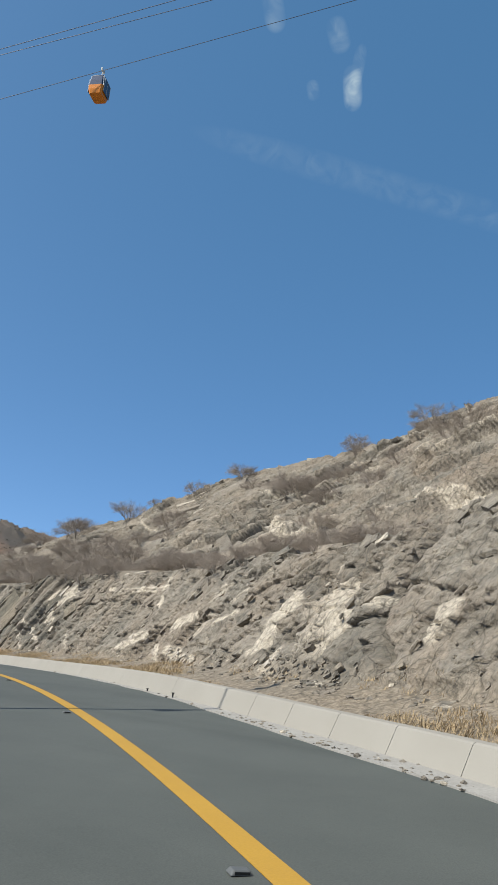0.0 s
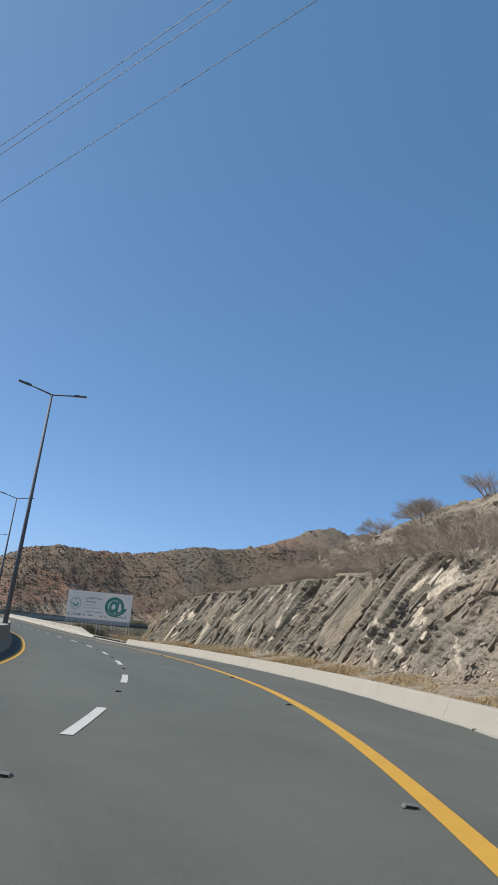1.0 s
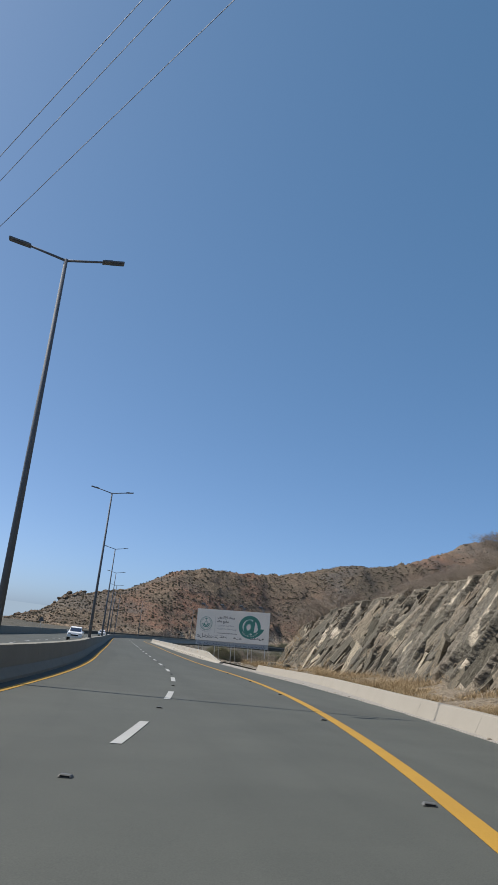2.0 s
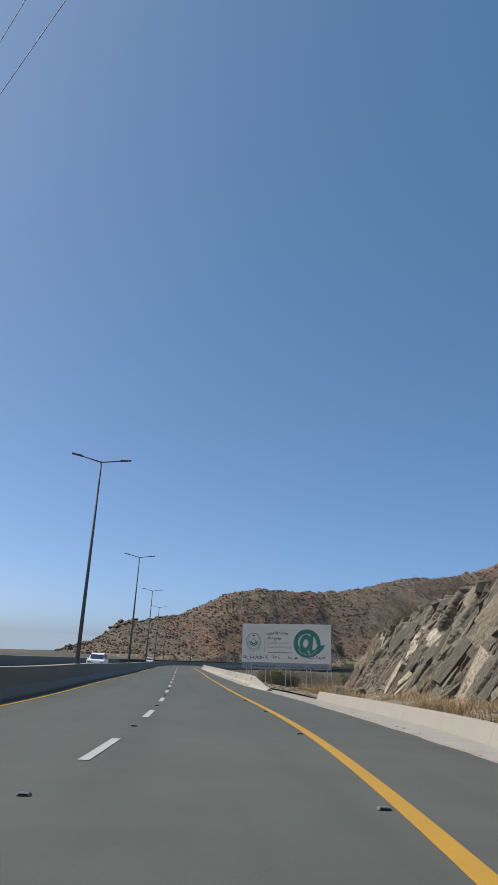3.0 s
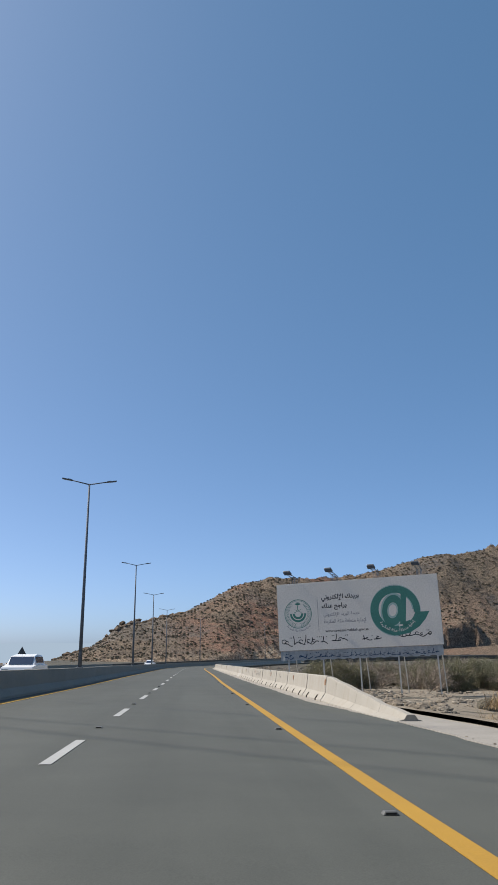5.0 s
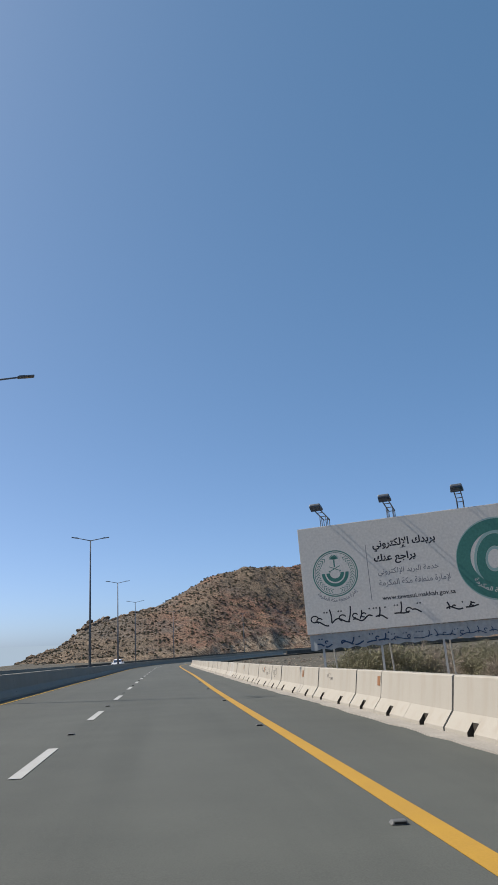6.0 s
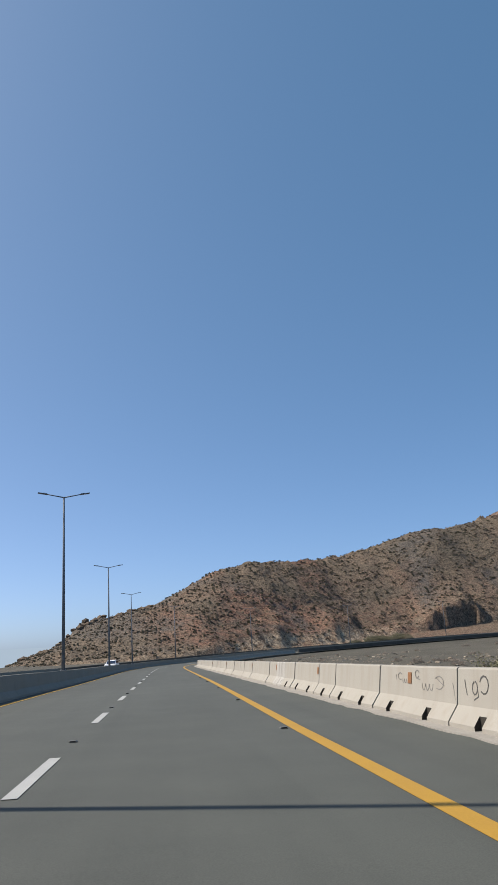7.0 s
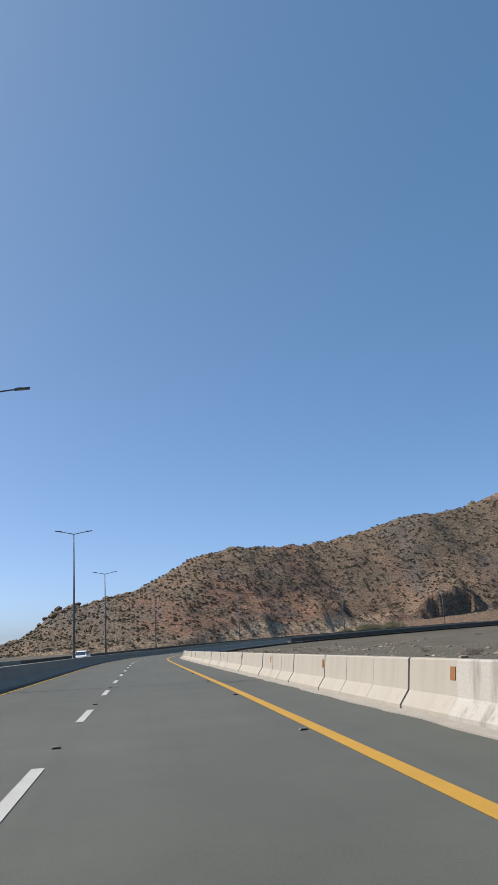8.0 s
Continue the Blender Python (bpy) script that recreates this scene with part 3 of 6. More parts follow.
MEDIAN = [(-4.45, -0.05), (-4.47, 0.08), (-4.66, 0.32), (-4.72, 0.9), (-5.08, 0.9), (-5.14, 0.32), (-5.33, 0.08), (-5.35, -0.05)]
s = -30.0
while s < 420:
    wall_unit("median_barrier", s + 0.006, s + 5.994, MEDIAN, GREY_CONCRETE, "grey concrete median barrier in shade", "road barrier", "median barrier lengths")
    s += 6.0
# the far wall, and the parapet from station 235 on, are dark brown
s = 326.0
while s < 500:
    wall_unit("inner_wall", s + 0.006, s + 5.994, [(5.5, -0.3), (5.55, 0.85), (5.85, 0.85), (5.9, -0.3)], DARK_WALL, "dark brown concrete wall round the far bend", "concrete wall", "far wall lengths")
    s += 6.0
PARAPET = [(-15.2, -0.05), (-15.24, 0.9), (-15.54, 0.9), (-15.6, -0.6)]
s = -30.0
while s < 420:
    wall_unit("parapet", s + 0.006, s + 9.994, PARAPET, GREY_CONCRETE if s < 235 else DARK_WALL, ("grey" if s < 235 else "dark brown") + " concrete parapet on the valley side", "parapet", "parapet lengths")
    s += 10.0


# ---- the rock cut beside the road ----
def ridge_height(y):
    return np.interp(y, [-60, -20, 5, 29, 36, 43, 48, 55, 60, 65, 72, 79, 87, 94, 104], [24, 23, 21.6, 19.7, 18.4, 18.0, 16.7, 15.4, 14.1, 12.7, 11.5, 10.4, 5.5, 1.0, -1.5])


def cut_profile(s, v):
    """Offset and height of the slope at a station; v from 0 (verge) over 1 (foot), 2 (top of the cut), 3 (back of the shelf) to 4 (ridge)."""
    h = np.interp(s, [-60, 0, 10, 16, 22, 30, 36, 45, 60, 73, 84, 88, 90, 91.5, 93, 94, 95, 95.8], [5.0, 3.85, 3.75, 3.95, 4.15, 4.4, 4.6, 4.85, 5.05, 4.9, 4.8, 4.6, 4.4, 4.0, 3.2, 2.2, 0.9, 0.2])
    foot = np.interp(s, [-60, 0, 30, 50, 62, 80, 90, 98], [8.3, 8.3, 8.5, 9.0, 9.8, 10.4, 10.7, 11.3])
    w0 = wall_in(s) + 0.36
    ridge = ridge_height(s) - at_s(s, RZ)
    end = smooth01((96 - s) / 10)
    ro = 30 + 4 * np.sin(s / 17.0)
    top = np.maximum(h + 0.9, ridge)
    o = np.interp(v, [0, 1, 2, 3, 4, 5], [0, 1, 2, 3, 4, 5])
    h = h * (0.86 + 0.3 * fbm(s / 5.5, 0.5, 3.0, 3))
    seg = [(w0, np.full_like(s, 0.3)), (foot - np.interp(s, [30, 60], [0.5, 0.2]), 0.62 * np.ones_like(s) * np.minimum(1, h)), (foot + 0.3 + h * 0.3, h), (foot + 5.0 + h * 0.42, h + 0.9 * end), (ro, top), (ro + 25, top - 7)]
    k = np.clip(np.floor(v).astype(int), 0, 4)
    f = v - k
    off, up = np.zeros_like(v), np.zeros_like(v)
    for i in range(5):
        m = k == i
        off = np.where(m, seg[i][0] * (1 - f) + seg[i + 1][0] * f, off)
        up = np.where(m, seg[i][1] * (1 - f) + seg[i + 1][1] * f, up)
    return off, up


PALE = [(13.97, 2.18, 13.94, 1.44, 0.5), (12.93, 1.1, 12.87, 0.58, 0.22), (16.35, 3.64, 17.78, 2.52, 0.14), (12.32, 3.58, 12.46, 1.52, 0.05), (33.08, 9.31, 28.33, 7.09, 0.4), (23.49, 7.83, 20.73, 7.92, 0.3), (20.73, 7.92, 17.82, 7.73, 0.45),
        (33.13, 17.08, 38.17, 18.08, 0.15), (34.18, 3.62, 36.28, 3.07, 0.28), (23.83, 3.37, 29.58, 3.55, 0.12), (22.46, 1.46, 24.42, 1.02, 0.2), (20.09, 1, 16.71, 0.53, 0.2), (17.79, 1.84, 16.72, 2.17, 0.14), (40.6, 12.79, 35.25, 11.67, 0.12),
        (10.31, 2.21, 9.64, 2.18, 0.12), (39.6, 2.15, 36.97, 0.72, 0.07), (36.73, 3.7, 34.83, 3.85, 0.35), (27.38, 3.35, 24.71, 3.24, 0.12), (23.85, 2.89, 23.28, 2.57, 0.2), (24.1, 3.69, 24.16, 3.29, 0.2), (24.2, 1.36, 22.88, 1.66, 0.14),
        (21.29, 1.06, 20.39, 0.74, 0.28), (20.73, 1.78, 19.42, 2.07, 0.22), (44.22, 9.31, 58.25, 13.96, 0.1), (37.18, 3.49, 35.12, 3.74, 0.28), (35.92, 2.53, 35.11, 2.17, 0.33), (39.24, 2.38, 33.3, 0.49, 0.1), (32.63, 1.9, 29.77, 0.61, 0.07),
        (40.27, 4.12, 39.98, 3.7, 0.12), (52.73, 4.68, 53.2, 2.43, 0.24), (53.2, 2.43, 51.86, 0.55, 0.22), (78.56, 3.34, 76.83, 2.78, 0.5), (57.08, 4.82, 58.3, 3.96, 0.25), (80.18, 3.43, 80.65, 2.77, 0.5), (78.7, 1.4, 78.98, 1.13, 0.3)]


def pale_share(S, U):
    """Cream quartz bands and slabs, each between two points of the face (station, height) with a half width."""
    out = np.zeros(S.shape)
    wob = (fbm(S * 1.4, U * 1.4, 21.0, 3) - 0.5)
    for s0, u0, s1, u1, w in PALE:
        ds, du = s1 - s0, u1 - u0
        t = np.clip(((S - s0) * ds + (U - u0) * du) / (ds * ds + du * du), 0, 1)
        d = np.hypot(S - s0 - t * ds, U - u0 - t * du) + wob * w * 1.6
        out = np.maximum(out, np.clip((w * 0.85 - d) / 0.06, 0, 1))
    return out


def rock_slope():
    ss = np.concatenate([np.arange(-40, 2, 1.0), np.arange(2, 60, 0.075), np.arange(60, 99.01, 0.095)])
    vv = np.concatenate([np.linspace(0, 1, 9)[:-1], np.linspace(1, 2, 90)[:-1], np.linspace(2, 3, 28)[:-1], np.linspace(3, 4, 140)[:-1], np.linspace(4, 5, 14)])
    S, V = np.meshgrid(ss, vv, indexing="ij")
    O, U = cut_profile(S, V)
    # beds that climb towards the smaller stations: steep slabs past the massive part
    warp = (fbm(S / 7, U / 7, 1.0, 3) - 0.5) * 1.6
    lean = np.interp(S, [0, 25, 40, 99], [0.75, 0.85, 1.6, 1.5])
    q = np.sqrt(1 + lean ** 2)
    C, A = (lean * S + U) / q + warp, (-S + lean * U) / q

    def saw(c, a, length, seed):
        """Broken beds: each steps out with an overhang towards its foot and sinks back to the next."""
        k, f = np.floor(c), c - np.floor(c)
        a = a / length + hashed(k, seed) * 5
        g = np.floor(a)
        lift = 0.55 * (hashed(k, seed + 2) - 0.5) + 0.5 * (hashed(k, g, seed) - 0.5)
        return lift - (0.35 + 0.75 * hashed(k, g, seed + 4)) * (f - 0.5) - 0.35 * np.exp(-(f / 0.08) ** 2) + 0.25 * (hashed(k, g, seed + 6) - 0.5) * (a - g), k

    c1 = C / 1.0 + (fbm(S / 2.2, U / 2.2, 6.0, 3) - 0.5) * 1.1
    k1 = np.floor(c1)
    s1 = sum(saw(c1 + d, A + e, 3.4, 1.0)[0] for d in (-0.1, 0.0, 0.1) for e in (-0.1, 0.1)) / 6
    s2, k2 = saw(C / 0.36 + (fbm(S, U, 16.0, 2) - 0.5) * 0.7, A, 1.2, 8.0)
    bed = smooth01((S - 31) / 8) * np.interp(V, [1, 2, 2.4, 3], [1, 1, 0.3, 0.3])
    h1, r1, e1 = blocks(C / 1.5, A / 2.2, O / 2.5, 1.0)
    h2, r2, e2 = blocks(C / 0.5, A / 0.72, O / 0.8, 5.0)
    h3, r3, e3 = blocks(S / 0.24 + warp, U / 0.2, O / 0.24, 9.0)
    crack = 0.3 * np.clip(1 - e1 * 22, 0, 1) + 0.12 * np.clip(1 - e2 * 16, 0, 1)
    fissure = 1.0 * np.exp(-((S - 9.2 + np.clip(1.9 - U, 0, 2) * 0.8 + (fbm(U, S / 3, 2.0, 2) - 0.5) * 0.9) / 0.22) ** 2) * smooth01((U - 0.8) * 2)
    mass = 0.18 * h1 + 0.14 * h2 + 0.09 * h3 + 0.2 * s1 + 0.07 * s2 - 0.36 * crack - fissure
    slab = 0.5 * s1 + 0.04 * s2 + 0.18 * h1 + 0.08 * h2 + 0.03 * h3
    # ledges on the slope above
    cu = (0.85 * S + U) / 1.3 + (fbm(S / 5, O / 5, 11.0, 3) - 0.5) * 2.5
    s3, k3 = saw(cu / 1.5, (-S + 0.85 * U) / 1.3, 4.5, 21.0)
    s4, k4 = saw(cu / 0.55 + h2 * 0.3, (-S + 0.85 * U) / 1.3, 1.6, 27.0)
    bare = smooth01((fbm(S / 7, O / 7, 13.0, 3) - 0.4) * 6)
    upper = (0.35 + 0.65 * bare) * (1.0 * s3 + 0.5 * s4 + 0.5 * h1 + 0.35 * h2) + 0.12 * h3 + 0.2 * h2
    wu = np.interp(V, [2.6, 3.1], [0, 1])
    rug = np.interp(V, [0, 0.9, 1.05, 2.0, 2.2, 2.9, 3.1, 5], [0.05, 0.4, 1, 1.0, 0.45, 0.45, 1.0, 1.0])
    D = rug * ((mass * (1 - bed) + slab * bed) * (1 - wu) + upper * wu)
    veins = pale_share(S, U)
    D = D * np.interp(S, [-40, 94, 99], [1, 1, 0.25]) * (1 - 0.3 * veins * (V < 2))
    big = np.interp(V, [0, 2.4, 3.3, 5], [0, 0, 1, 1]) * (fbm(S / 8, O / 8, 4.0, 4) - 0.5) * 3.6
    steep = np.interp(V, [0, 1, 1.1, 2, 2.3, 3, 3.2, 5], [0.1, 0.3, 0.95, 0.9, 0.25, 0.25, 0.6, 0.6])
    O2, U2 = O - D * steep, U + D * (1 - steep) * 0.9 + big * 0.6
    a = np.radians(at_s(S, HEAD))
    X = at_s(S, RX) + O2 * np.cos(a)
    Y = at_s(S, RY) - O2 * np.sin(a)
    Z = at_s(S, RZ) + at_s(S, BANK) * np.clip(O2, 0, 9) + U2
    few = ((r1 > 0.975) | ((r2 > 0.94) & (fbm(S / 5, U / 3, 7.0, 2) > 0.52))) * np.interp(V, [0, 1.05, 1.2, 5], [0, 0, 1, 1])
    few = few * np.interp(fbm(S / 9, U / 5, 9.0, 2), [0.4, 0.52], [0.0, 0.8]) * np.interp(S, [34, 42, 99], [1, 0.35, 0.35])
    pale = np.maximum(few, veins) * (V > 1)
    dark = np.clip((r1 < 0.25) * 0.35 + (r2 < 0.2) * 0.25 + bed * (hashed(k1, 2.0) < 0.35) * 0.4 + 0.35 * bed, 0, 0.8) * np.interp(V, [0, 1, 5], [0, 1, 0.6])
    soil = np.interp(V, [0, 0.95, 1.12, 1.97, 2.1, 2.9, 3.1, 5], [1, 0.85, 0.0, 0.0, 0.5, 0.5, 0.2, 0.2])
    soil = np.clip(soil * (0.2 + 1.3 * fbm(S / 2, O / 2, 3.0, 3)) * np.where(V > 3, 1.6 - 1.3 * bare, 1), 0, 1)
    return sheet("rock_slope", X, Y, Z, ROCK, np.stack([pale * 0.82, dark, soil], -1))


ROCK_OB = rock_slope()
tagged(ROCK_OB, "steep broken grey schist road cut with cream slabs", "rock slope", kind="structure")


def slab_shape(rng):
    """A broken block of unit size: a box with uneven corners, one of them knocked off."""
    v = [Vector((x * rng.uniform(0.36, 0.5), y * rng.uniform(0.3, 0.5), z * rng.uniform(0.34, 0.5))) for x in (-1, 1) for y in (-1, 1) for z in (-1, 1)]
    bm = bmesh.new()
    for p in v:
        bm.verts.new(p)
    for _ in range(5):
        bm.verts.new(Vector((rng.uniform(-0.5, 0.5), rng.choice((-1, 1)) * rng.uniform(0.38, 0.5), rng.uniform(-0.45, 0.45))))
    bmesh.ops.convex_hull(bm, input=bm.verts[:])
    bmesh.ops.delete(bm, geom=[x for x in bm.verts if not x.link_faces], context="VERTS")
    return bm


from mathutils.bvhtree import BVHTree

bpy.context.view_layer.update()


def lay_slabs():
    rng = random.Random(21)
    shapes = []
    for _ in range(9):
        bm = slab_shape(rng)
        me = bpy.data.meshes.new("rock_slab")
        bm.to_mesh(me)
        bm.free()
        me.materials.append(ROCK_SLAB)
        shapes.append(me)
    data = [(np.array([v.co for v in me.vertices]), [tuple(p.vertices) for p in me.polygons]) for me in shapes]
    single = 0
    heaps = {"rock_rubble": ([], []), "cream_slabs": ([], []), "bedded_slabs": ([], [])}
    tree = BVHTree.FromObject(ROCK_OB, bpy.context.evaluated_depsgraph_get())
    plan = []
    for n, (s0, s1), (v0, v1), (lo, hi) in ((200, (42, 93), (1.05, 1.75), (0.55, 1.35)), (420, (36, 94), (1.0, 1.98), (0.15, 0.45)), (70, (2, 37), (1.05, 1.94), (0.2, 0.7)), (420, (2, 37), (0.98, 1.12), (0.03, 0.12)), (260, (2, 42), (1.2, 2.03), (0.05, 0.2)),
                                            (300, (2, 92), (1.95, 2.2), (0.15, 0.6)), (330, (2, 88), (2.95, 4.0), (0.35, 1.4)), (700, (3, 90), (3.0, 4.02), (0.12, 0.45)), (1500, (3, 97), (0.55, 1.1), (0.04, 0.18)),
                                            (420, (3, 92), (2.2, 3.0), (0.1, 0.35))):
        for _ in range(n):
            plan.append((rng.uniform(s0, s1), rng.uniform(v0, v1), lo + (hi - lo) * rng.random() ** 2))
    ps, pv = np.array([p[0] for p in plan]), np.array([p[1] for p in plan])
    prof = [cut_profile(ps, np.clip(pv + d, 0, 4.9)) for d in (-0.03, 0, 0.03)]
    patches, creams = vnoise(ps / 6, prof[1][1] / 3, 5.0), pale_share(ps, prof[1][1])
    for n, (s, v, size) in enumerate(plan):
        o, u = [float(p[0][n]) for p in prof], [float(p[1][n]) for p in prof]
        patch = patches[n]
        if v > 3 and patch < 0.3:
            continue
        a = radians(float(at_s(s, HEAD)))
        es, eo, ez = Vector((math.sin(a), math.cos(a), 0)), Vector((math.cos(a), -math.sin(a), 0)), Vector((0, 0, 1))
        rise = (eo * (o[2] - o[0]) + ez * (u[2] - u[0])).normalized()
        out = es.cross(rise)
        out = out if out.dot(eo) < 0 or out.z > 0.7 else -out
        lean = float(np.interp(s, [0, 25, 40, 99], [0.7, 0.85, 1.6, 1.5])) + rng.uniform(-0.15, 0.15)
        A = (-es + lean * rise).normalized()
        if v > 3:
            A = (-es + rng.uniform(0.35, 0.8) * rise).normalized()
        C = out.cross(A)
        L, T, D = size * rng.uniform(1.0, 3.0), size * rng.uniform(0.3, 1.1), size * rng.uniform(0.6, 1.0)
        if s < 36 and v > 1.0:
            L, T, D = size * rng.uniform(0.8, 2.1), size * rng.uniform(0.5, 1.1), size * rng.uniform(0.45, 0.75)
        if v < 1.0:
            L, T, D = size * 1.2, size * 0.9, size * 0.7
        m = Matrix((A, C, out)).transposed().to_4x4()
        m = m @ Matrix.Rotation(rng.gauss(0.12, 0.2), 4, "X") @ Matrix.Rotation(rng.gauss(0, 0.1), 4, "Y") @ Matrix.Rotation(rng.gauss(0, 0.45 if s < 36 else 0.17 if s < 78 else 0.38), 4, "Z")
        p = rp(s, float(o[1]), float(u[1]))
        if v > 2.0:
            hit = tree.ray_cast(Vector((p.x, p.y, 90)), Vector((0, 0, -1)))[0]
            p = hit if hit is not None else p
        p = p - out * (0.46 * D - size * rng.uniform(-0.05, 0.12 if v < 2.9 else 0.16))
        m = Matrix.Translation(p) @ m @ Matrix.Diagonal((L, T, D, 1))
        k = rng.randrange(9)
        if v <= 2.0 and size >= 0.45 and s > 33 and single < 298 and v > 1.0:
            ob = part("rock_slab", shapes[k], ROCK_SLAB, ROCK_OB)
            ob.matrix_basis = m
            single += 1
        else:
            cream = v > 1.05 and creams[n] > 0.4
            verts, faces = heaps["cream_slabs" if cream else "bedded_slabs" if s > 37 and 1 < v < 2.1 else "rock_rubble"]
            q = np.c_[data[k][0], np.ones(len(data[k][0]))] @ np.array(m).T
            faces.extend(tuple(i + len(verts) for i in f) for f in data[k][1])
            verts.extend(map(tuple, q[:, :3]))
    tagged(part("rock_rubble", mesh("rock_rubble", *heaps["rock_rubble"], ROCK_RUBBLE), ROCK_RUBBLE, ROCK_OB, "broken grey-brown schist blocks"), kind="stuff")
    tagged(part("bedded_slabs", mesh("bedded_slabs", *heaps["bedded_slabs"], ROCK_BEDDED), ROCK_BEDDED, ROCK_OB, "dark grey-green bedded schist slabs"), kind="stuff")
    tagged(part("cream_slabs", mesh("cream_slabs", *heaps["cream_slabs"], CREAM_ROCK), CREAM_ROCK, ROCK_OB, "pale cream quartz slabs"), kind="stuff")


lay_slabs()


# ---- the far red hill ----
CREST_X = [-140, -60, -36, -28, -20, -15, -10, -5, 1, 8, 13, 18, 26, 37, 47, 53, 62, 71, 84, 95, 107, 118, 131, 142, 157, 166, 177, 206, 219, 236, 243, 256, 400, 520]
CREST_Y = [360, 365, 370, 373, 376, 378, 380, 383, 384.5, 386, 387, 388, 389.5, 394, 397, 400, 405, 411, 424, 427, 430, 430.5, 431, 432, 434, 436, 442, 469, 473, 477, 478, 480, 520, 540]
CREST_Z = [-24, -14, -6.2, -1.4, 1.2, 3.6, 7.8, 9.0, 9.4, 12.1, 13.6, 15.7, 20.0, 25.8, 28.2, 29.1, 29.4, 30.2, 32.0, 33.2, 35.8, 38.9, 41.8, 43.4, 46.3, 48.6, 52.2, 64.5, 71.1, 74.9, 71.6, 71.6, 74, 40]
FOOT_X = [-140, -40, 0, 22, 45, 84, 120, 200, 520]
FOOT_Y = [325, 318, 312, 313, 334, 358, 370, 378, 385]
FOOT_Z = [-10, -6, -4.5, -4.2, -3.6, -2.2, 0.5, 4.5, 6]


CLIFF_X = [-60, -45, -10, 24, 33, 40, 52, 79, 84, 104, 109, 114, 126, 131, 150, 420]
CLIFF_H = [0.5, 1.6, 2.2, 1.8, 2.4, 4.6, 6.0, 5.4, 1.6, 1.2, 5.5, 7.6, 8.6, 2.0, 1.5, 1.5]


def hill():
    X, Y = np.meshgrid(np.arange(-130, 420, 1.25), np.concatenate([np.arange(306, 440, 0.9), np.arange(440, 640, 4.0)]), indexing="ij")
    yf, yc = np.interp(X, FOOT_X, FOOT_Y), np.interp(X, CREST_X, CREST_Y)
    zf, zc = np.interp(X, FOOT_X, FOOT_Z), np.interp(X, CREST_X, CREST_Z)
    q = (Y - yf) / (yc - yf)
    p = np.interp(q, [-0.5, 0, 0.05, 0.3, 0.6, 0.85, 1.0, 1.3, 2.0, 5.0], [-0.1, 0.0, 0.05, 0.33, 0.66, 0.9, 1.0, 0.93, 0.6, 0.0])
    rise = smooth01(q * 6) * np.clip((zc - zf) / 12, 0.15, 1)
    gully = (fbm(X / 26, Y / 60, 1.0, 3) - 0.5) * 8 * rise * smooth01((1.15 - q) * 3)
    h1, r1, e1 = blocks(X / 6, Y / 6, np.zeros_like(X) + 0.3, 3.0)
    h2, r2, e2 = blocks(X / 2.6, Y / 2.6, np.zeros_like(X) + 0.6, 6.0)
    stony = smooth01((fbm(X / 17, Y / 21, 15.0, 3) - 0.42) * 6)
    D = rise * ((0.25 + 0.75 * stony) * (h1 * 0.8 + h2 * 0.7) + (fbm(X / 5, Y / 5, 2.0, 4) - 0.5) * 1.2 + smooth01((X - 155) / 12) * smooth01((q - 0.8) * 6) * (h1 * 1.1 + h2 * 0.9)
                + np.exp(-((X + 9) / 9) ** 2) * smooth01((q - 0.8) * 7) * smooth01((1.25 - q) * 7) * (0.9 + h1 * 2.0 + h2 * 1.6))
    hc = np.interp(X, CLIFF_X, CLIFF_H) * np.interp(X, [84, 94], [0.75, 1]) * (0.65 + 0.5 * fbm(X / 6, 2.0, 1.0, 3))
    tooth = X / 4.5 + (fbm(X / 9, 1.0, 4.0, 2) - 0.5) * 2
    lit = np.interp(X, [30, 38, 82, 90], [0.3, 1, 1, 0.2])
    back = Y - yf - (fbm(X / 3.5, 5.0, 1.0, 3) - 0.5) * 5 + lit * 2.6 * (tooth - np.floor(tooth) - 0.5)
    wall = smooth01(back / np.interp(X, [30, 38, 82, 90, 104], [3, 10, 10, 3.0, 1.2]))
    Z = zf + (zc - zf) * p + gully + D + hc * wall * (1 - smooth01(q / 0.4))
    strip = np.exp(-((X - 108 - (Y - 367) * 0.33 + (fbm(X / 9, Y / 9, 3.0, 2) - 0.5) * 14) / 5.5) ** 2) * smooth01(q * 8)
    rim = smooth01((26 - X) / 14) * smooth01((q - 0.72) * 6)
    dark = np.clip(smooth01((fbm(X / 24 + 0.4 * Y / 24, Y / 30, 5.0, 4) - 0.53) * 8) * 0.8 + strip + rim, 0, 1) * rise
    cliff = smooth01(back + 0.5) * (1 - smooth01((back - 4.0) / 3)) * np.interp(X, [10, 34, 40, 80, 88, 104], [0.35, 0.5, 1, 1, 0.5, 0.1]) * (0.6 + 0.6 * fbm(X / 4, Y / 4, 8.0, 2))
    red = smooth01((fbm(X / 30, Y / 30, 18.0, 3) - 0.42) * 5) * np.interp(X, [0, 30, 90, 125, 150, 165, 185, 205], [0.0, 1, 0.8, 0.15, 0.2, 1.0, 1.0, 0.3])
    X, Y, Z = 16.9 + (X - 16.9) * 1.2, 75 + (Y - 75) * 1.2, 0.3 + (Z - 0.3) * 1.2
    return sheet("hillside", X, Y, Z, HILL, np.stack([dark * 0.8, np.clip(cliff, 0, 1), red], -1)), (X, Y, Z, q)


hill_ob, HILL_GRID = hill()
tagged(hill_ob, "red-brown rocky hillside dotted with scrub", "hillside", kind="structure")


